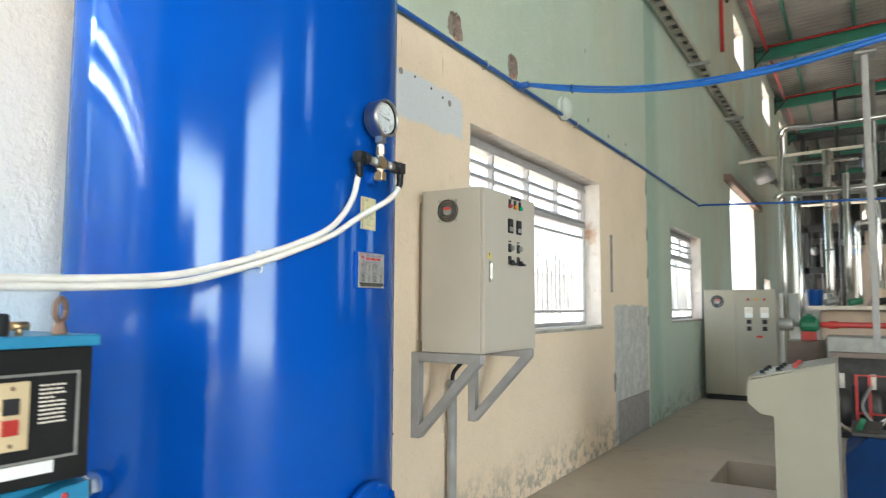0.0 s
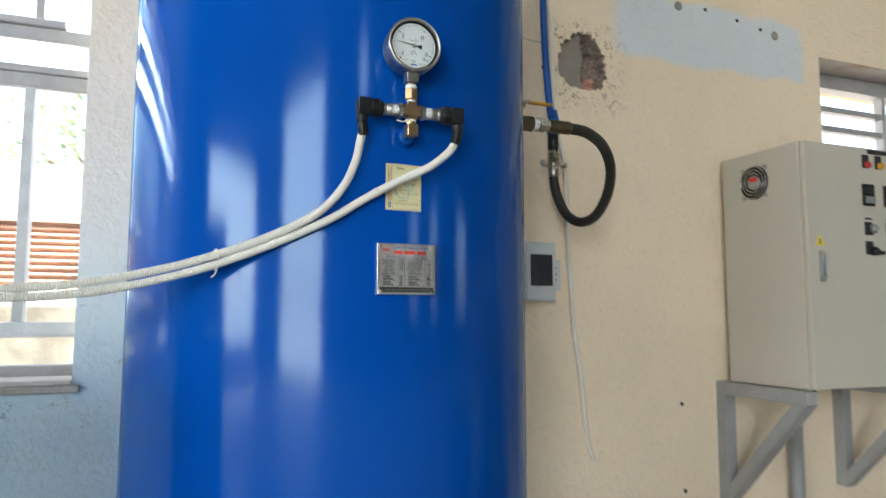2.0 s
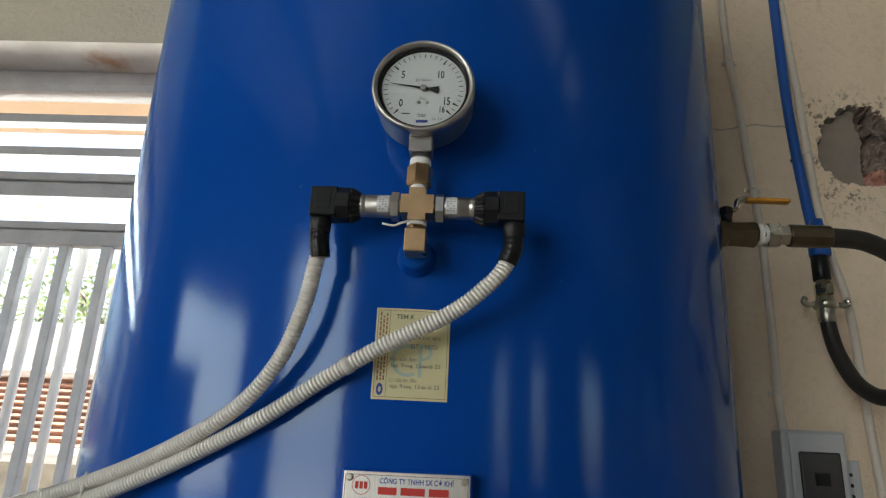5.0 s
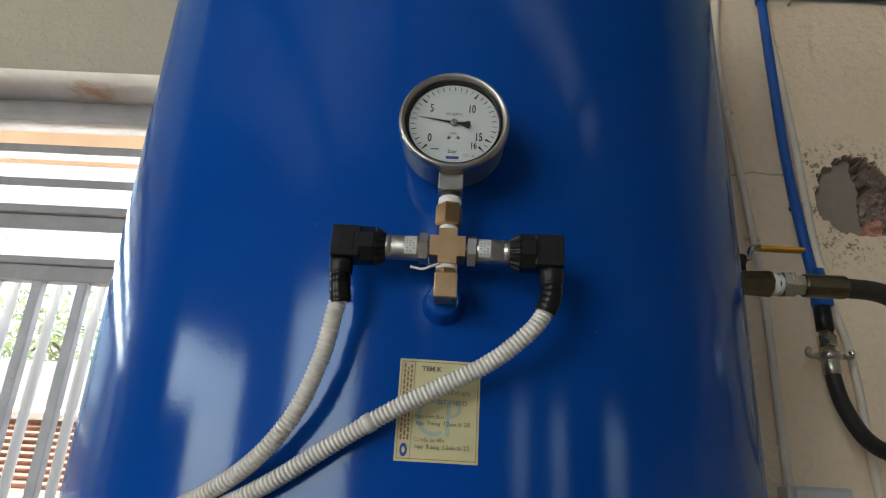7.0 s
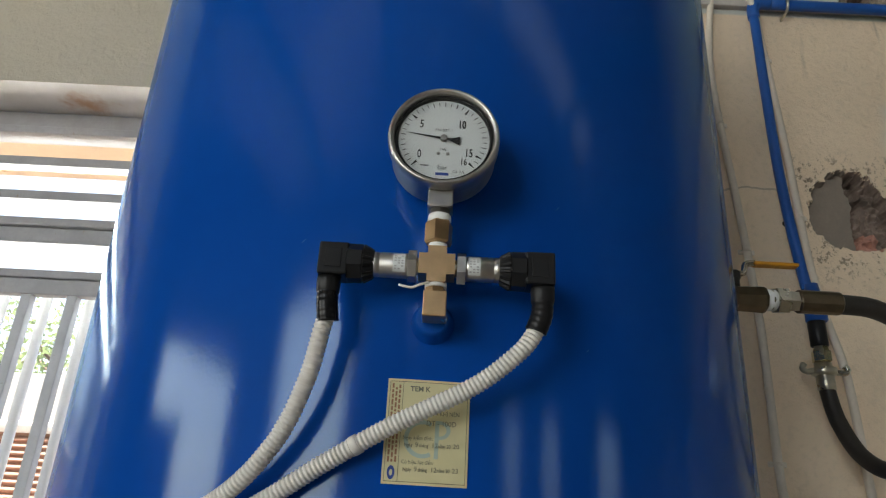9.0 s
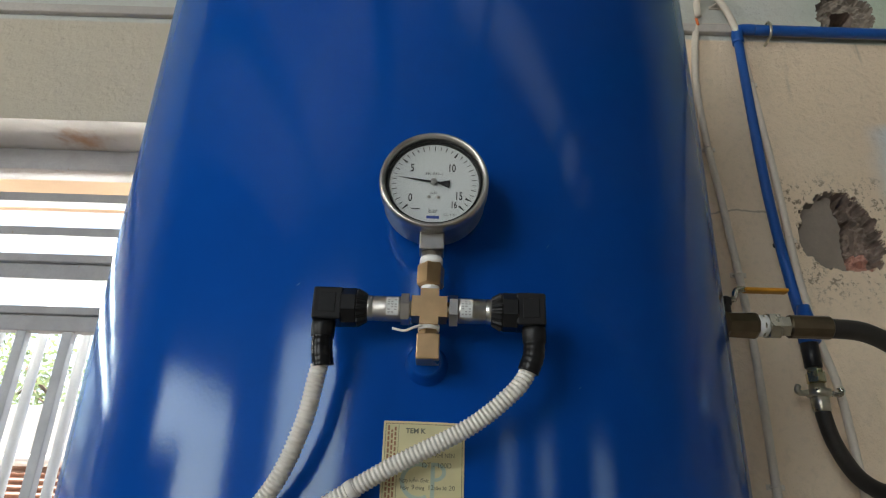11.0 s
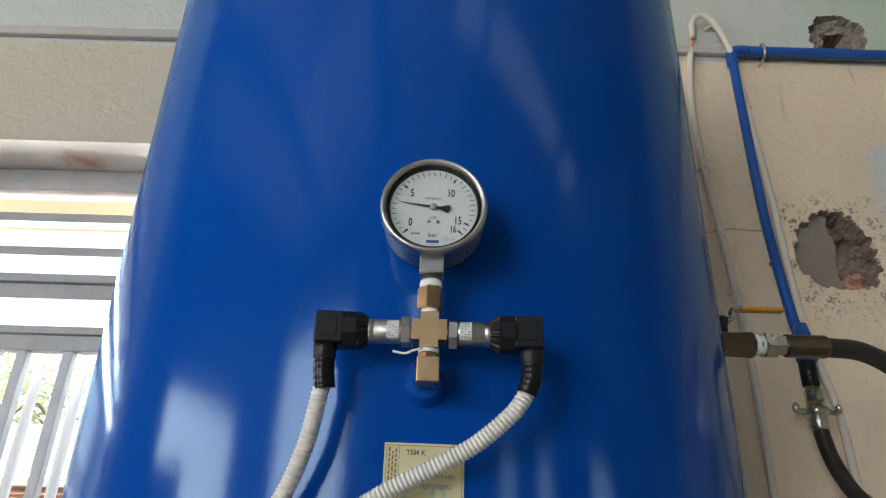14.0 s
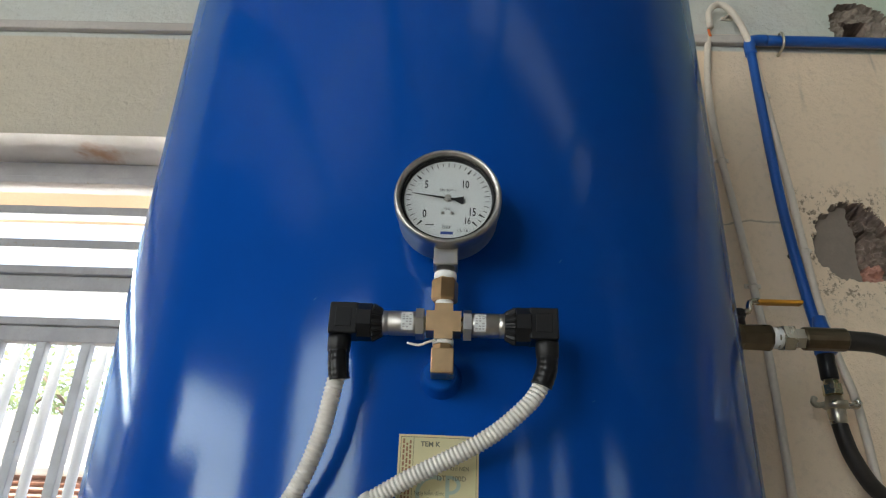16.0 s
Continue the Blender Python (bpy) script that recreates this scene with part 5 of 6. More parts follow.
for yy in (2.40, 3.9, 5.6, 7.1, 9.4):
    part("pipe_clip", Mesh().tube([(WX, yy, 2.925), (PXW + 0.012, yy, 2.930), (PXW + 0.021, yy, 2.953), (PXW + 0.012, yy, 2.976), (WX, yy, 2.982)], 0.004, 6, 0.01), ZINC, pipe, "small wire clip")
for name, d0, rr in (("air_hose", 0.0, 0.016), ("air_hose", 0.026, 0.008)):
    h = solid(name, Mesh().tube([(PXW + 0.07, 4.42, 2.953 + d0 * 0.3), (-1.6, 4.43, 2.860 + d0), (-1.2, 4.44, 2.795 + d0), (-0.75, 4.44, 2.768 + d0), (-0.3, 4.44, 2.79 + d0), (0.25, 4.44, 2.875 + d0 * 0.8), (1.2, 4.44, 3.05), (4.0, 4.44, 3.2), (10.95, 4.44, 4.1)], rr, 12, 0.06), BLUEHOSE,
              "blue air hose spanning freely from the wall pipe", "hose", "hoses across the aisle")
solid("cable_tie", Mesh().tube([(-1.62 + 0.0, 4.43 + 0.024 * math.cos(a), 2.872 + 0.030 * math.sin(a)) for a in [math.tau * k / 16 for k in range(17)]], 0.004, 6, 0.01), BLACK, "black tie round the blue hoses", "cable tie")

for line, lab in (([(2.205, 2.985), (2.190, 2.90), (2.177, 2.75), (2.184, 2.561), (2.198, 2.4), (2.212, 2.2), (2.221, 2.0), (2.220, 1.705), (2.224, 1.62)], "white cable conduit running down to the breaker box"),
                  ([(2.203, 2.995), (2.207, 3.055), (2.235, 3.085), (2.272, 3.06), (2.305, 2.95), (2.331, 2.78), (2.347, 2.5), (2.354, 2.3), (2.360, 2.17), (2.377, 2.04), (2.402, 1.9), (2.411, 1.634), (2.428, 1.326), (2.455, 1.15), (2.475, 0.95), (2.50, 0.85)], "white cable conduit arching over the pipe and down")):
    c = thing("wall_conduit", lab, "conduit", (WX + 0.012, line[0][0], line[0][1]), "white wall conduits")
    part("tube", Mesh().tube([(WX + (0.012 if not (2.9 < z and lab.endswith("down")) else 0.035), y, z) for y, z in line], 0.0095, 12, 0.015), CONDUIT, c)
    for y, z in (line[3], line[5], line[7]):
        part("saddle_clip", Mesh().box((WX, y - 0.018, z - 0.006), (WX + 0.006, y + 0.022, z + 0.006), 0.002).tube([(WX + 0.002, y - 0.012, z), (WX + 0.022, y, z), (WX + 0.002, y + 0.012, z)], 0.004, 6, 0.005), CONDUIT, c)
solid("orange_cable", Mesh().tube([(WX + 0.03, 2.205, 3.03), (WX + 0.026, 2.201, 3.0), (WX + 0.02, 2.206, 2.975)], 0.004, 8, 0.005), ORANGE, "short bare stretch of orange cable", "cable")
solid("cable_trunking", Mesh().box((WX, 2.19, 2.972), (WX + 0.016, 2.45, 2.990), 0.003), CONDUIT, "thin white trunking along the ledge", "trunking")

box = thing("breaker_box", "small white plastic breaker box with smoked window", "breaker box", (WX, 2.27, 1.51))
part("housing", Mesh().box((WX, 2.199, 1.415), (WX + 0.052, 2.335, 1.625), 0.006), ABS, box, "white plastic housing")
part("cover", Mesh().box((WX + 0.052, 2.212, 1.420), (WX + 0.060, 2.328, 1.620), 0.004), ABS, box)
SMOKE = plain("smoked_plastic", (0.03, 0.03, 0.035), 0.12)
SMOKE.node_tree.nodes["Principled BSDF"].inputs["Specular IOR Level"].default_value = 0.2
win = part("window", Mesh().box((WX + 0.058, 2.228, 1.470), (WX + 0.068, 2.313, 1.580), 0.004), SMOKE, box, "smoked plastic window")
part("breaker", Mesh().box((WX + 0.067, 2.255, 1.512), (WX + 0.0705, 2.285, 1.538), 0.001), BLACK, win)
part("latch", Mesh().box((WX + 0.058, 2.258, 1.458), (WX + 0.066, 2.283, 1.466), 0.001), ABS, box)
sock = thing("socket_plate", "white plastic socket plate beside the breaker box", "socket", (WX, 2.36, 1.51))
part("plate", Mesh().box((WX, 2.337, 1.455), (WX + 0.012, 2.378, 1.568), 0.003), ABS, sock)
for z in (1.538, 1.516, 1.494):
    part("socket_hole", Mesh().cyl((WX + 0.0115, 2.356, z), (WX + 0.0128, 2.356, z), 0.0042, 10), INK, sock)

# ---------------------------------------------------------------- wall control panel on its bracket
panel = thing("wall_control_cabinet", "light grey steel control cabinet hung on the wall", "control cabinet", (WX, 3.43, 1.11))
X0, X1, Y0, Y1, Z0, Z1 = -2.0, -1.640, 3.110, 3.765, 1.112, 1.985
part("body", Mesh().box((X0, Y0, Z0), (X1, Y1, Z1), 0.004), GREYPAINT, panel)
part("mount", Mesh().box((WX, Y0 + 0.05, Z0 + 0.05), (X0, Y1 - 0.05, Z1 - 0.05)), GREYPAINT, panel)
door = part("door", Mesh().box((X1 + 0.003, Y0 + 0.003, Z0 + 0.003), (X1 + 0.022, Y1 - 0.003, Z1 - 0.003), 0.003), GREYPAINT, panel)
DXF = X1 + 0.022


def fan(root, axis, c, r):
    """Round filter fan with wire guard rings; axis 'y-' faces -y."""
    g = Mesh().lathe(c, (c[0], c[1] - 1, c[2]), [(0, r), (0.004, r), (0.005, r * 0.97)], 40)
    f = part("fan", g, BLACK, root, "black ventilator fan behind wire rings")
    for q in (0.95, 0.75, 0.56):
        part("guard_ring", Mesh().tube([(c[0] + r * q * math.cos(a), c[1] - 0.010, c[2] + r * q * math.sin(a)) for a in [math.tau * k / 32 for k in range(33)]], 0.0016, 6, slack=False), CHROME, f)
    part("hub", Mesh().lathe((c[0], c[1] - 0.004, c[2]), (c[0], c[1] - 1, c[2]), [(0, r * 0.42), (0.003, r * 0.42), (0.004, r * 0.38)], 28), GALV, f, "silver hub label")
    part("hub_mark", Mesh().box((c[0] - r * 0.30, c[1] - 0.0088, c[2] + r * 0.05), (c[0] + r * 0.30, c[1] - 0.0082, c[2] + r * 0.3)), REDINK, f)
    for sx in (-1, 1):
        for sz in (-1, 1):
            part("fixing_ear", Mesh().cyl((c[0] + sx * r * 0.82, c[1], c[2] + sz * r * 0.82), (c[0] + sx * r * 0.82, c[1] - 0.006, c[2] + sz * r * 0.82), 0.008, 10), GALV, f)
    return f


fan(panel, "y-", (-1.838, Y0, 1.868), 0.064)
LAMPS = [("red_lamp", REDSTEEL, 3.415), ("yellow_lamp", YELLOW, 3.482), ("green_lamp", surface("green_lens", (0.0, 0.35, 0.16), 0.2), 3.548)]
for nm, mt, yy in LAMPS:
    l = part("indicator_lamp", Mesh().box((DXF, yy - 0.016, 1.905), (DXF + 0.004, yy + 0.016, 1.955), 0.001), INK, door, "indicator lamp on a black tag")
    part("lens", Mesh().lathe((DXF + 0.002, yy + 0.004, 1.917), (DXF + 1, yy + 0.004, 1.917), [(0, 0.0125), (0.010, 0.012), (0.014, 0.009), (0.016, 0.003)], 20), mt, l)
part("title_strip", Mesh().box((DXF, 3.43, 1.960), (DXF + 0.002, 3.56, 1.976)), INK, door)
for yy in (3.418, 3.528):
    mt = part("panel_meter", Mesh().box((DXF, yy - 0.028, 1.765), (DXF + 0.010, yy + 0.028, 1.845), 0.003), DARKPANEL, door, "small digital meter")
    part("display", Mesh().box((DXF + 0.0095, yy - 0.022, 1.810), (DXF + 0.011, yy + 0.022, 1.836), 0.0005), INK, mt)
    part("button_strip", Mesh().box((DXF + 0.0095, yy - 0.022, 1.775), (DXF + 0.011, yy + 0.022, 1.800), 0.0005), GALV, mt)
    part("tag", Mesh().box((DXF, yy - 0.018, 1.715), (DXF + 0.002, yy + 0.014, 1.722)), INK, door)
    for zz, tilt in ((1.682, 0), (1.612, 1)):
        s = part("selector_switch", Mesh().box((DXF, yy - 0.024, zz - 0.024), (DXF + 0.006, yy + 0.012, zz + 0.024), 0.002), INK, door, "black selector switch")
        part("knob", Mesh().lathe((DXF + 0.004, yy + 0.010, zz - (0.012 if tilt else 0)), (DXF + 1, yy + 0.010, zz - (0.012 if tilt else 0)), [(0, 0.016), (0.016, 0.014), (0.020, 0.010)], 18), BLACK if tilt else GALV, s)
        if tilt:
            part("lever", Mesh().box((DXF + 0.018, yy + 0.002, zz - 0.026), (DXF + 0.034, yy + 0.034, zz - 0.012), 0.003), BLACK, s)
h = part("handle", Mesh().box((DXF, 3.160, 1.485), (DXF + 0.006, 3.184, 1.595), 0.005), GALV, door, "slim plated swing handle")
part("lever", Mesh().box((DXF + 0.006, 3.165, 1.50), (DXF + 0.016, 3.179, 1.585), 0.004), CHROME, h)
tri_m = Mesh().prism([(3.148, 1.612), (3.190, 1.612), (3.169, 1.650)], DXF, DXF + 0.001, axis=0)
w = part("warning_sign", tri_m, surface("warning_yellow", (0.72, 0.55, 0.03), 0.5), door, "yellow warning triangle")
part("bolt_mark", Mesh().box((DXF + 0.001, 3.166, 1.617), (DXF + 0.0014, 3.172, 1.636)), INK, w)

for yy in (3.085, 3.715):
    b = thing("wall_bracket", "grey welded triangular steel bracket under the panel", "bracket", (WX, yy, 0.66), "brackets under the panel")
    e = 0.05
    part("post", Mesh().box((WX, yy, 0.655), (WX + e, yy + e, 1.11), 0.003), BRACKETGREY, b)
    part("arm", Mesh().box((WX + e, yy, 1.060), (-1.628, yy + e, 1.11), 0.003), BRACKETGREY, b)
    part("brace", Mesh().prism([(WX + e, 0.657), (WX + e, 0.72), (-1.695, 1.060), (-1.632, 1.060)], yy, yy + e, axis=1), BRACKETGREY, b)
cp = thing("conduit_pipe", "grey plastic conduit pipe rising from the floor to the panel", "conduit", (-2.0, 3.44, 0))
part("pipe", Mesh().cyl((-2.0, 3.44, 0), (-2.0, 3.44, 0.93), 0.028, 20), BRACKETGREY, cp)
part("cable", Mesh().tube([(-2.0, 3.44, 0.92), (-1.99, 3.445, 0.98), (-1.93, 3.455, 1.05), (-1.90, 3.46, 1.115)], 0.012, 10, 0.01), BLACK, cp, "black cables bending into the panel")

# bulkhead light and cable tray
BULK = surface("overpainted_light_cover", (0.50, 0.55, 0.50), 0.5, var=0.08, scale=8)
bl = thing("bulkhead_light", "round white bulkhead light, off, over the pipe", "lamp", (WX, 5.32, 3.0))
part("base", Mesh().lathe((WX, 5.32, 3.02), (0, 5.32, 3.02), [(0, 0.105), (0.03, 0.105), (0.035, 0.10)], 32), BULK, bl)
part("diffuser", Mesh().lathe((WX + 0.034, 5.32, 3.02), (0, 5.32, 3.02), [(0, 0.098), (0.03, 0.088), (0.055, 0.055), (0.062, 0.015)], 32), BULK, bl)
TRAY = surface("dusty_galvanised_tray", (0.40, 0.37, 0.31), 0.6, var=0.2, scale=8)
tray = thing("cable_tray", "galvanised ladder cable tray high along the wall", "cable tray", (WX, 15, 5.05))
for x in (-1.97, -1.84):
    part("side_rail", Mesh().box((x - 0.010, 5.5, 5.02), (x + 0.010, 24, 5.09)), TRAY, tray)
for k in range(58):
    part("rung", Mesh().box((-1.958, 5.6 + 0.32 * k, 5.03), (-1.852, 5.74 + 0.32 * k, 5.050)), TRAY, tray)
part("cables", Mesh().box((-1.945, 5.6, 5.051), (-1.875, 24, 5.075), 0.01), DARKSTEEL, tray)
for y in (7, 10.5, 14, 18, 22):
    part("support_arm", Mesh().box((WX, y - 0.02, 4.97), (-1.72, y + 0.02, 5.015)), GALV, tray)

# ---------------------------------------------------------------- compressor beside the tank
XF, YC = -1.014, 0.639      # front plane and the corner by the tank


def cbox(M, m0, m1, d0, d1, z0, z1, bevel=0.0):
    """A box m0..m1 along the front from the corner, d0..d1 behind the front."""
    return M.box((XF - d1, YC - m1, z0), (XF - d0, YC - m0, z1), bevel)


comp = thing("air_compressor", "teal screw compressor with charcoal control front", "compressor", (-1.3, 0.2, 0))
part("body", cbox(Mesh(), 0.012, 0.52, 0.03, 0.36, 0.08, 1.088, 0.02), TEAL, comp)
low = Mesh().prism([(YC - 0.010, 0.10), (YC - 0.010, 1.086), (YC - 0.05, 1.082), (YC - 0.10, 1.072), (YC - 0.16, 1.058), (YC - 0.52, 1.05), (YC - 0.52, 0.10)], XF - 0.031, XF + 0.004, axis=0)
cover = part("lower_cover", low, TEAL, comp, "teal front cover with a curved upper edge")
part("screw", Mesh().lathe((XF + 0.004, YC - 0.048, 1.070), (XF + 1, YC - 0.048, 1.070), [(0, 0.0055), (0.002, 0.005), (0.003, 0.002)], 12), REDSTEEL, cover)
part("base", cbox(Mesh(), 0.0, 0.52, 0.0, 0.36, 0.0, 0.085, 0.01), DARKSTEEL, comp)
part("hood", cbox(Mesh(), 0.012, 0.52, 0.012, 0.355, 1.089, 1.294, 0.004), DARKPANEL, comp, "charcoal sheet hood")
part("lid", cbox(Mesh(), 0.0, 0.53, -0.004, 0.365, 1.294, 1.312, 0.003), TEAL, comp, "teal top plate")
cpan = part("control_front", cbox(Mesh(), 0.011, 0.515, 0.0, 0.011, 1.092, 1.293, 0.002), DARKPANEL, comp, "charcoal control front with fine outline")
YC += 0.010
ol = Mesh()
for a, b, c, d in ((0.040, 0.40, 1.2535, 1.2575), (0.040, 0.40, 1.128, 1.132), (0.040, 0.045, 1.132, 1.2535)):
    cbox(ol, a, b, -0.0006, 0.0002, c, d)
part("outline", ol, GALV, cpan)
sp = part("switch_plate", cbox(Mesh(), 0.116, 0.168, -0.003, 0.0, 1.149, 1.247, 0.002), IVORY, cpan, "ivory switch plate")
part("start_button", cbox(Mesh(), 0.132, 0.154, -0.008, -0.002, 1.201, 1.224, 0.001), INK, sp, "black start button")
part("stop_button", cbox(Mesh(), 0.132, 0.154, -0.008, -0.002, 1.172, 1.194, 0.001), REDSTEEL, sp, "red stop button")
for zz in (1.157, 1.238):
    part("screw", Mesh().cyl((XF + 0.003, YC - 0.141, zz), (XF + 0.005, YC - 0.141, zz), 0.0032, 10), RUSTY, sp)
tx, rnd = Mesh(), random.Random(4)
for k in range(10):
    e, a = 0.1015, 0.0
    while a < 0.040 - (0.020 if k == 3 else 0.004):
        w = rnd.uniform(0.005, 0.013)
        cbox(tx, max(0.060, e - a - w), e - a, -0.0006, 0.0002, 1.2372 - 0.0061 * k, 1.2398 - 0.0061 * k)
        a += w + 0.0016
part("notice_print", tx, CONDUIT, cpan, "white lines of small print")
part("white_label", cbox(Mesh(), 0.076, 0.30, -0.001, 0.0002, 1.109, 1.127), WHITEPAINT, cpan)
YC -= 0.010
EY = YC - 0.049
part("lifting_eye", Mesh().lathe((XF - 0.03, EY, 1.311), (XF - 0.03, EY, 2), [(0, 0.0115), (0.006, 0.011), (0.016, 0.0085), (0.022, 0.007)], 16).tube([(XF - 0.03 - 0.009 * math.cos(a), EY + 0.0135 * math.cos(a), 1.350 + 0.0185 * math.sin(a)) for a in [math.tau * k / 24 for k in range(25)]], 0.0045, 10, slack=False), RUSTY, comp, "rusty lifting eye bolt")
part("filler_cap", Mesh().lathe((XF - 0.04, YC - 0.140, 1.311), (XF - 0.04, YC - 0.140, 2), [(0, 0.018), (0.004, 0.019), (0.030, 0.019), (0.034, 0.016)], 20), INK, comp, "black filler cap")
part("air_fitting", Mesh().cyl((XF - 0.04, YC - 0.118, 1.326), (XF - 0.04, YC - 0.092, 1.326), 0.007, 14).cyl((XF - 0.04, YC - 0.105, 1.311), (XF - 0.04, YC - 0.105, 1.326), 0.0055, 12), BRASS, comp)

# ---------------------------------------------------------------- control desk, tall cabinet
desk = thing("control_desk", "light grey steel control desk with sloping top", "control desk", (-0.25, 4.6, 0))
DY0, DY1 = 4.30, 4.95
part("body", Mesh().prism([(-0.092, 0.0), (-0.092, 1.050), (-0.523, 0.945), (-0.536, 0.93), (-0.536, 0.815), (-0.47, 0.756), (-0.401, 0.750), (-0.401, 0.0)], DY0, DY1, axis=1), CABGREY, desk)
topm = Mesh().prism([(-0.088, 1.052), (-0.088, 1.062), (-0.530, 0.958), (-0.534, 0.948)], DY0 - 0.004, DY1 + 0.004, axis=1)
dt = part("top_plate", topm, CABGREY, desk)
for k, (x, mt) in enumerate(((-0.46, BLACK), (-0.375, BLACK), (-0.29, REDSTEEL))):
    z = 1.062 + (x + 0.088) * 0.235
    for yy in (DY0 + 0.08, DY0 + 0.26, DY0 + 0.44):
        b = part("push_button", Mesh().lathe((x, yy, z), (x - 0.24, yy, z + 1), [(0, 0.019), (0.006, 0.019), (0.007, 0.014), (0.022, 0.014), (0.025, 0.011)], 16), [mt], dt)
        part("collar", Mesh().lathe((x, yy, z), (x - 0.24, yy, z + 1), [(0, 0.021), (0.005, 0.021), (0.006, 0.019)], 16), CHROME, b)

cab = thing("electrical_cabinet", "tall grey two-door electrical cabinet standing by the window", "control cabinet", (-1.5, 11.15, 0))
part("plinth", Mesh().box((-1.965, 10.91, 0.0), (-0.995, 11.42, 0.075)), INK, cab, "black plinth")
part("body", Mesh().box((-1.97, 10.91, 0.075), (-0.99, 11.43, 1.62), 0.006), CABGREY, cab)
d1 = part("door", Mesh().box((-1.965, 10.888, 0.085), (-1.530, 10.91, 1.612), 0.004), CABGREY, cab)
d2 = part("door", Mesh().box((-1.524, 10.888, 0.085), (-0.995, 10.91, 1.612), 0.004), CABGREY, cab)
fan(d1, "y-", (-1.775, 10.888, 1.445), 0.095)
for k, mt in enumerate((REDSTEEL, YELLOW, REDSTEEL)):
    part("indicator_lamp", Mesh().lathe((-1.35 + 0.11 * k, 10.89, 1.475), (-1.35 + 0.11 * k, 0, 1.475), [(0, 0.02), (0.02, 0.018), (0.025, 0.01)], 14), mt, d2)
for x in (-1.345, -1.135):
    m_ = part("panel_meter", Mesh().box((x - 0.055, 10.872, 1.21), (x + 0.055, 10.888, 1.36), 0.004), WHITEPAINT, d2, "white meter")
    part("meter_face", Mesh().box((x - 0.04, 10.870, 1.28), (x + 0.04, 10.873, 1.345)), CONDUIT, m_)
    for z in (1.15, 1.05):
        part("selector_switch", Mesh().box((x - 0.03, 10.868, z - 0.03), (x + 0.03, 10.888, z + 0.03), 0.005), INK, d2)
part("tag", Mesh().box((-1.25, 10.885, 0.92), (-1.17, 10.888, 0.95)), REDINK, d2)

# ---------------------------------------------------------------- machinery at the far side of the aisle
post = thing("steel_post", "grey painted steel post standing in the hall", "post", (0.16, 7.0, 0))
part("shaft", Mesh().box((0.130, 6.96, 0.0), (0.185, 7.02, 3.60), 0.006), BRACKETGREY, post)
part("cap", Mesh().box((0.08, 6.90, 3.60), (0.25, 7.08, 3.62), 0.004), BRACKETGREY, post)

pw = thing("insulated_pipework", "bright metal clad process pipes rising beside the machines", "pipework", (-0.6, 13.0, 0))
for x, y, r, z0, z1 in ((-1.03, 13.0, 0.045, 0, 4.35), (-0.80, 13.2, 0.045, 0, 3.25), (-0.34, 13.0, 0.065, 0.0, 4.0), (-0.07, 12.8, 0.06, 1.2, 3.55), (0.35, 13.4, 0.06, 0, 5.2)):
    part("riser", Mesh().cyl((x, y, z0), (x, y, z1), r, 20, 0.01), CHROME, pw)
for z in (0.9, 1.6, 2.3, 3.0, 3.7):
    part("band", Mesh().cyl((-0.34, 13.0, z), (-0.34, 13.0, z + 0.03), 0.069, 20), GALV, pw)
part("header", Mesh().tube([(-1.10, 12.9, 3.20), (-1.05, 12.9, 3.28), (-0.9, 12.9, 3.30), (-0.34, 12.9, 3.29), (0.5, 12.9, 3.33), (2.5, 12.9, 3.4)], 0.06, 18, 0.06), CHROME, pw)
part("header", Mesh().tube([(-1.03, 13.0, 4.3), (-0.98, 13.0, 4.42), (-0.85, 13.0, 4.46), (-0.36, 13.0, 4.44), (1.6, 13.0, 4.5)], 0.05, 14, 0.06), CHROME, pw)
part("small_pipe", Mesh().tube([(-1.75, 13.4, 4.0), (-1.0, 13.3, 4.03), (0.2, 13.2, 4.05)], 0.03, 10, 0.1), CONDUIT, pw)
part("elbow_drum", Mesh().lathe((-1.70, 15.5, 4.05), (-1.1, 15.3, 4.2), [(0, 0.13), (0.05, 0.16), (0.3, 0.16), (0.35, 0.12)], 26), BRACKETGREY, pw, "dull metal duct elbow")

pump = thing("motor_pump_unit", "green electric motor on a brown base feeding a red pipe", "pump", (-0.45, 9.0, 0))
part("base", Mesh().box((-0.70, 8.8, 0.0), (-0.30, 9.3, 0.98), 0.02), BROWN, pump)
mot = Mesh().lathe((-0.57, 9.0, 1.165), (1, 9.0, 1.165), [(0, 0.035), (0.015, 0.07), (0.035, 0.085), (0.165, 0.085), (0.185, 0.07), (0.21, 0.04)], 24)
for k in range(14):
    a = math.tau * k / 14
    mot.box((-0.535, -0.005, 0.080), (-0.405, 0.005, 0.098), m=Matrix.Translation((0, 9.0, 1.165)) @ Matrix.Rotation(a, 4, "X"))
part("motor", mot, GREENMOTOR, pump, "finned green motor")
part("terminal_box", Mesh().box((-0.50, 8.95, 1.25), (-0.43, 9.05, 1.29), 0.008), GREENMOTOR, pump)
part("motor_foot", Mesh().box((-0.55, 8.93, 0.98), (-0.39, 9.07, 1.085), 0.006), REDSTEEL, pump, "red painted motor foot")
part("coupling_block", Mesh().cyl((-0.63, 9.0, 1.165), (-0.57, 9.0, 1.165), 0.025, 18).cyl((-0.78, 9.0, 1.165), (-0.63, 9.0, 1.165), 0.075, 18, 0.01), GALV, pump, "grey gear head")
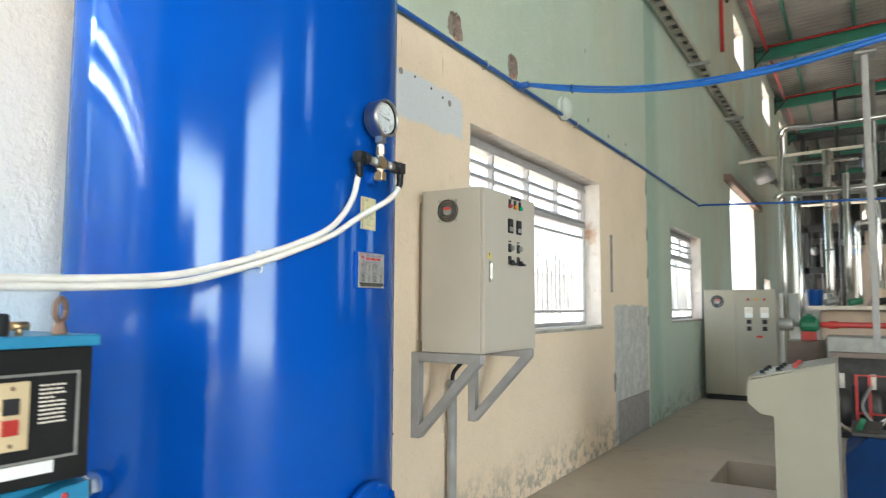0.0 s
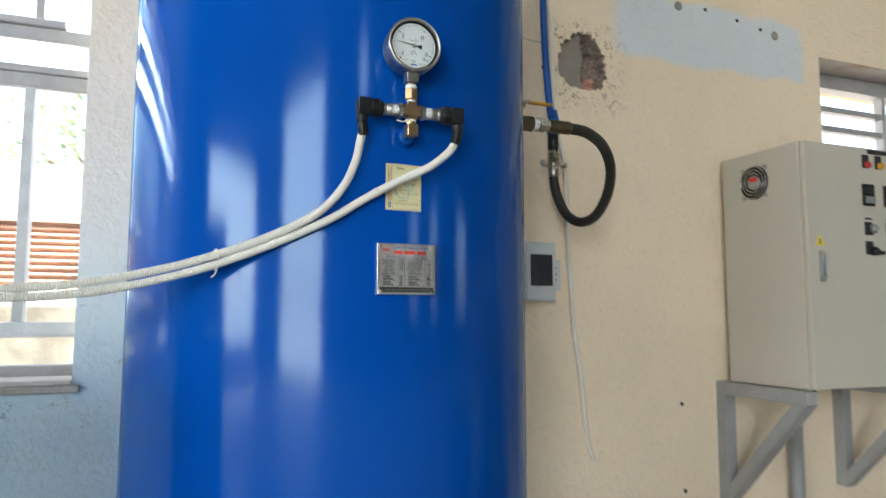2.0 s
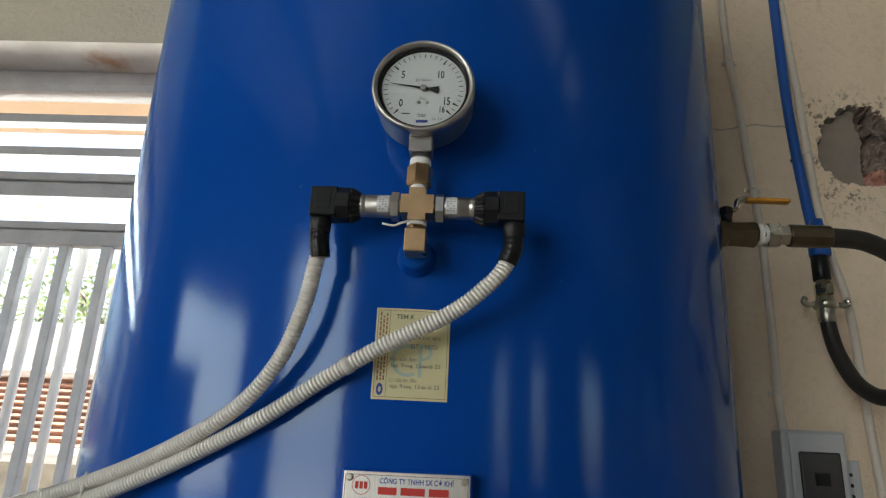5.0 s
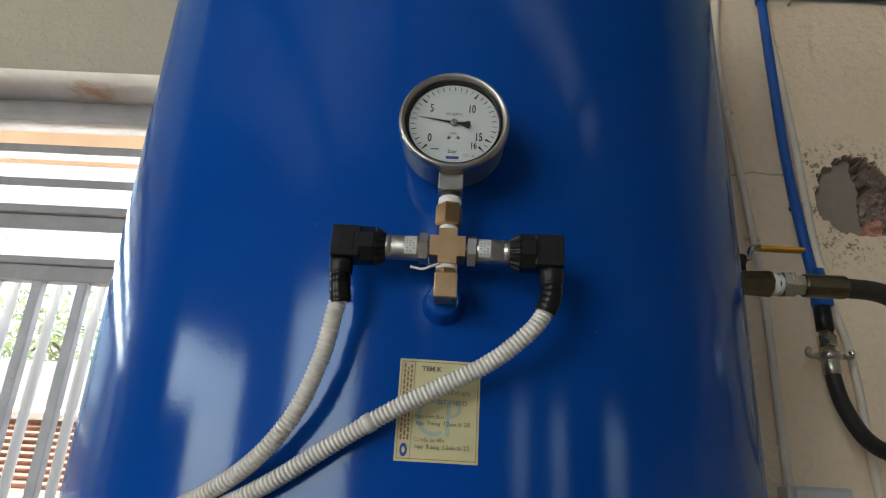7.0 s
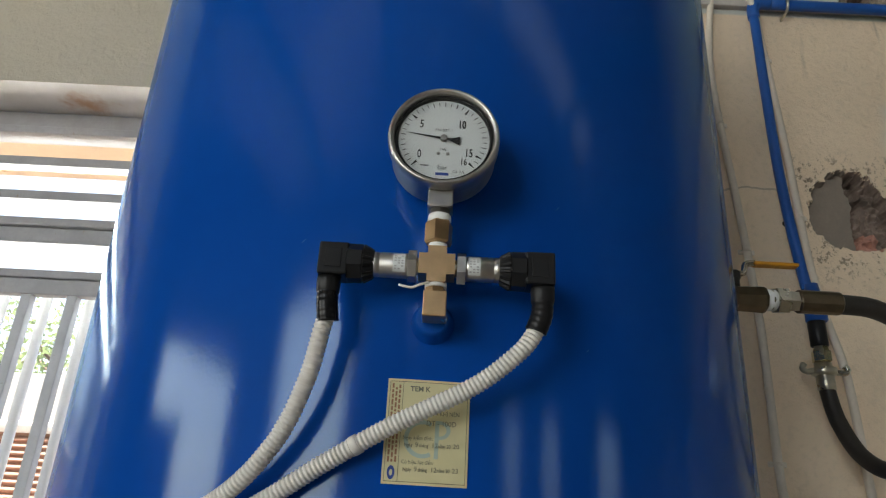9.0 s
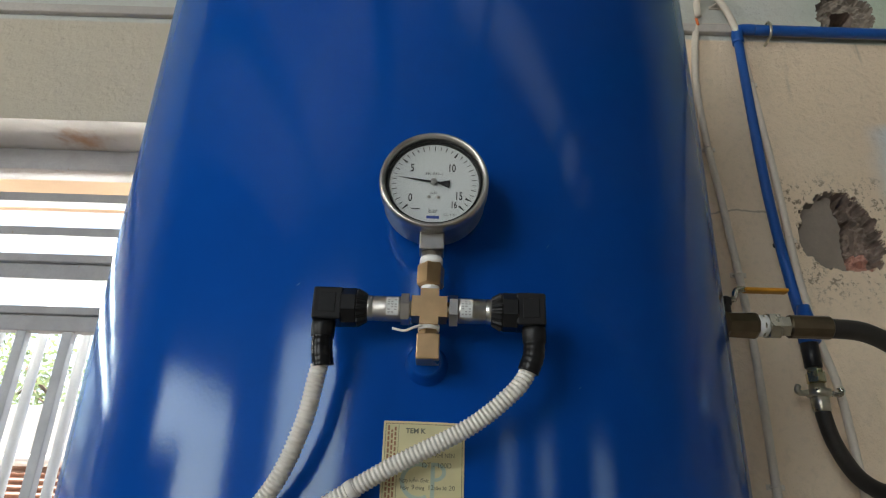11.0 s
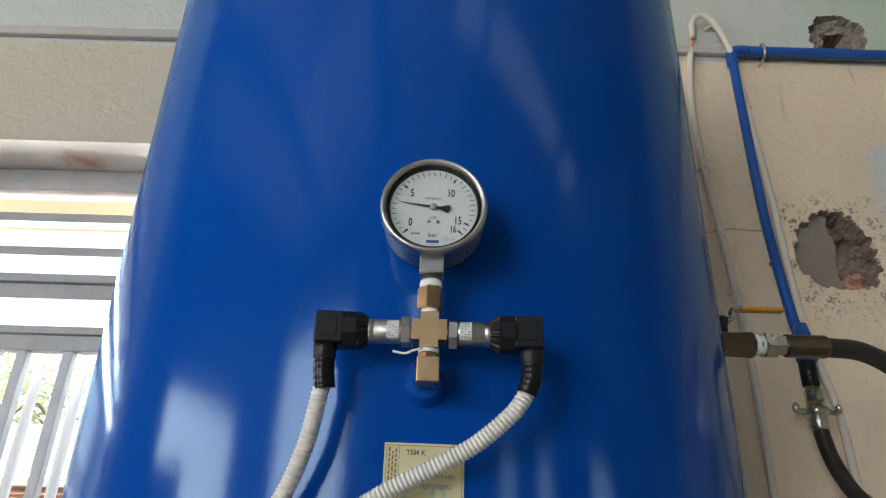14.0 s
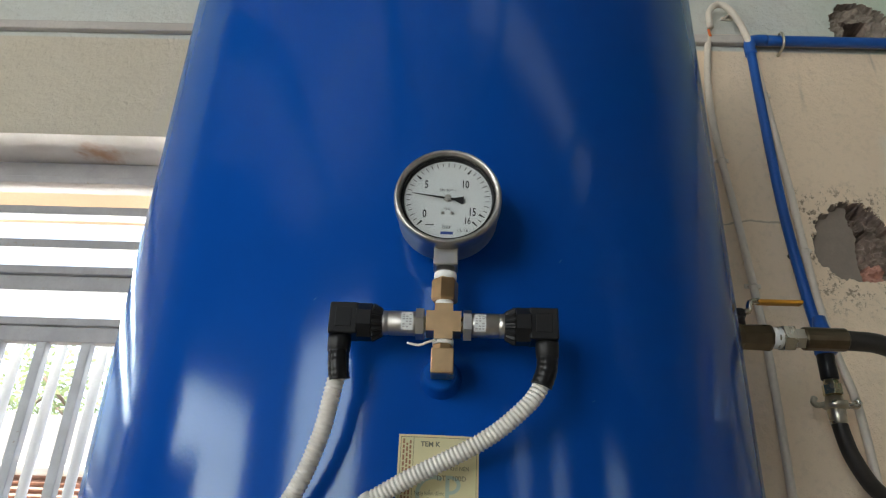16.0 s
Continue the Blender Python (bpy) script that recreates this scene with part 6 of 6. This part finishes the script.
part("shaft_pipe", Mesh().lathe((-0.36, 9.0, 1.165), (2, 9.0, 1.165), [(0, 0.03), (0.05, 0.035), (0.06, 0.028), (0.10, 0.045), (0.17, 0.045), (0.20, 0.033), (2.0, 0.033)], 18), REDSTEEL, pump, "red painted pipe")
wb = thing("white_machine_box", "white sheet metal machine housing on legs", "machine", (0.2, 8.5, 0))
part("housing", Mesh().box((-0.28, 8.35, 0.70), (0.75, 8.9, 1.06), 0.02), GALV, wb)
for x in (-0.24, 0.70):
    for y in (8.4, 8.84):
        part("leg", Mesh().box((x - 0.025, y - 0.025, 0), (x + 0.025, y + 0.025, 0.71)), GALV, wb)

rack = thing("machine_rack", "brown and red steel rack with dark drums and hoses", "machine", (0.4, 6.5, 0))
part("top_beam", Mesh().box((-0.19, 6.45, 0.955), (1.3, 6.55, 1.00), 0.006), BROWN, rack)
part("deck", Mesh().box((-0.19, 6.2, 0.36), (1.3, 6.9, 0.40)), DARKSTEEL, rack)
for x in (-0.02, 0.07, 0.45, 0.9):
    part("red_upright", Mesh().box((x, 6.40, 0.0), (x + 0.022, 6.42, 0.83), 0.004), REDSTEEL, rack)
part("red_rail", Mesh().box((-0.02, 6.395, 0.52), (1.2, 6.405, 0.535)), REDSTEEL, rack)
part("red_rail", Mesh().box((-0.02, 6.395, 0.82), (1.2, 6.405, 0.83)), REDSTEEL, rack)
part("back_sheet", Mesh().box((-0.19, 6.92, 0.40), (1.3, 6.94, 0.955)), DARKSTEEL, rack)
for k in range(5):
    d = part("drum", Mesh().lathe((-0.11 + 0.22 * k, 6.6, 0.40), (-0.11 + 0.22 * k, 6.6, 2), [(0, 0.09), (0.04, 0.10), (0.22, 0.10), (0.27, 0.07), (0.30, 0.04)], 18), DARKSTEEL, rack)
    part("valve_cap", Mesh().cyl((-0.11 + 0.22 * k, 6.6, 0.70), (-0.11 + 0.22 * k, 6.6, 0.82), 0.02, 10), CONDUIT, d)
rnd = random.Random(11)
for k in range(9):
    x = -0.15 + 0.12 * k
    part("hose", Mesh().tube([(x, 6.3, 0.75), (x + rnd.uniform(-0.1, 0.1), 6.12, 0.62), (x + rnd.uniform(-0.1, 0.1), 6.05, 0.5), (x + rnd.uniform(-0.15, 0.15), 6.2, 0.40)], 0.012, 8, 0.02), [CONDUIT, BLACK, GALV][k % 3], rack)
DEEPBLUE = surface("deep_blue_machine_paint", (0.002, 0.022, 0.085), 0.6, var=0.15)
DEEPBLUE.node_tree.nodes["Principled BSDF"].inputs["Specular IOR Level"].default_value = 0.1
bm_ = thing("blue_machine_bed", "dark blue machine bed with fittings on top", "machine", (0.6, 5.1, 0))
part("bed", Mesh().prism([(-0.075, 0.0), (-0.075, 0.44), (0.05, 0.56), (1.4, 0.56), (1.4, 0.0)], 5.02, 5.62, axis=1), DEEPBLUE, bm_)
part("deck", Mesh().box((-0.04, 5.04, 0.56), (1.35, 5.6, 0.585), 0.005), DARKSTEEL, bm_)
for k in range(7):
    part("fitting", Mesh().cyl((0.0 + 0.14 * k, 5.15 + 0.1 * (k % 3), 0.585), (0.03 + 0.14 * k, 5.12 + 0.1 * (k % 3), 0.66), 0.018, 12, 0.003), CHROME if k % 2 else GREENMOTOR, bm_)

duct = thing("process_line", "tan and white sheet metal process line across the hall", "machine", (1.0, 14.5, 0))
part("white_front", Mesh().box((-1.25, 14.2, 0.0), (-0.35, 15.0, 1.62), 0.02), WHITEPAINT, duct)
part("tan_panel", Mesh().box((-0.50, 12.6, 0.85), (4.5, 13.6, 1.32), 0.02), TAN, duct)
part("tan_duct", Mesh().lathe((0.35, 13.4, 1.35), (0.2, 13.4, 3.2), [(0, 0.22), (0.35, 0.06), (0.9, 0.05), (1.0, 0.09), (1.3, 0.09)], 22), TAN, duct)
part("tan_wall", Mesh().box((-0.1, 15.8, 1.4), (5.0, 16.0, 2.6), 0.02), TAN, duct)
part("table_deck", Mesh().box((-0.62, 12.2, 1.33), (4.5, 13.6, 1.39)), CONDUIT, duct)
for k in range(6):
    part("roller", Mesh().cyl((-0.42 + 0.32 * k, 12.3, 1.44), (-0.24 + 0.32 * k, 12.4, 1.47), 0.055, 14, 0.01), [GALV, GREENMOTOR, DARKSTEEL][k % 3], duct)
for k in range(5):
    part("leg", Mesh().box((-0.45 + 1.1 * k, 12.7, 0.0), (-0.37 + 1.1 * k, 12.8, 0.85)), DARKSTEEL, duct)
tub = thing("blue_tub", "blue plastic tub standing on the process line", "tub", (-0.66, 13.0, 1.39))
part("drum", Mesh().lathe((-0.60, 13.3, 1.39), (-0.60, 13.3, 3), [(0, 0.10), (0.02, 0.12), (0.24, 0.13), (0.26, 0.14), (0.28, 0.13)], 24), PVC, tub)

frame_ = thing("steel_platform", "dark steel access platform with pale rails and bracing", "platform", (1.5, 18, 0))
for x in (-0.9, 0.6, 2.1, 3.6):
    for y in (17.0, 20.0):
        part("column", Mesh().box((x - 0.05, y - 0.05, 0), (x + 0.05, y + 0.05, 5.2)), DARKSTEEL, frame_)
for z in (2.1, 3.0, 4.1, 5.1):
    part("beam", Mesh().box((-1.0, 16.95, z), (4.2, 17.1, z + 0.14)), DARKSTEEL, frame_)
    part("beam", Mesh().box((-1.0, 19.9, z), (4.2, 20.1, z + 0.14)), DARKSTEEL, frame_)
part("deck", Mesh().box((-1.0, 17.0, 3.14), (4.2, 20.0, 3.19)), DARKSTEEL, frame_)
for z in (3.6, 3.95):
    part("handrail", Mesh().tube([(-1.0, 16.9, z), (4.2, 16.9, z)], 0.03, 8, slack=False), CONDUIT, frame_)
for x in (-0.4, 0.3, 1.0, 1.8, 2.6):
    part("vessel", Mesh().lathe((x, 18.2, 3.19), (x, 18.2, 9), [(0, 0.12), (0.1, 0.16), (0.9, 0.16), (1.05, 0.07), (1.8, 0.06)], 18), CHROME if int(x * 10) % 2 else TAN, frame_)
    part("brace", Mesh().tube([(x - 0.5, 17.02, 0.3), (x + 0.3, 17.02, 2.1)], 0.03, 6, slack=False), GALV, frame_)
part("back_cladding", Mesh().box((-1.0, 21.4, 0), (4.2, 21.6, 2.2)), BROWN, frame_)

rnd = random.Random(21)
bundle = thing("process_pipe_bundle", "tangle of bright and dark process pipes behind the line", "pipework", (1.0, 15, 0))
for k in range(26):
    x, y = rnd.uniform(-0.95, 3.2), rnd.uniform(14.0, 19.5)
    z0, z1 = rnd.uniform(0.0, 1.6), rnd.uniform(2.4, 5.6)
    r_ = rnd.choice((0.018, 0.025, 0.035, 0.05))
    bend = rnd.uniform(0.4, 1.6)
    part("pipe", Mesh().tube([(x, y, z0), (x, y, z1 - 0.2), (x, y, z1 - 0.05), (x + 0.1, y, z1), (x + bend, y, z1)], r_, 10, 0.12), rnd.choice((CHROME, CHROME, DARKSTEEL, GALV)), bundle)
for k in range(12):
    x, y, z = rnd.uniform(-0.9, 2.6), rnd.uniform(13.8, 16.5), rnd.uniform(1.5, 3.8)
    part("valve", Mesh().lathe((x, y, z), (x, y - 0.2, z + 0.05), [(0, 0.05), (0.03, 0.08), (0.10, 0.08), (0.13, 0.04), (0.2, 0.04)], 12), rnd.choice((GALV, DARKSTEEL, GREENMOTOR, PVC)), bundle)

# small scratches in the enamel
SCRATCH = plain("scratched_enamel", (0.06, 0.14, 0.36), 0.45)
rnd = random.Random(8)
for y, z in ((1.60, 1.845), (1.345, 1.79), (1.63, 1.70)):
    M = Mesh()
    a, L, w = rnd.uniform(0.5, 2.2), rnd.uniform(0.002, 0.004), 0.0004
    d, t = Vector((0, math.cos(a), math.sin(a))), Vector((0, -math.sin(a), math.cos(a)))
    c = Vector((0, y, z))
    M.add([wrap(p, 0.0004) for p in (c - d * L, c + t * w, c + d * L, c - t * w)], [(0, 1, 2, 3)])
    part("paint_scratch", M, SCRATCH, tank)
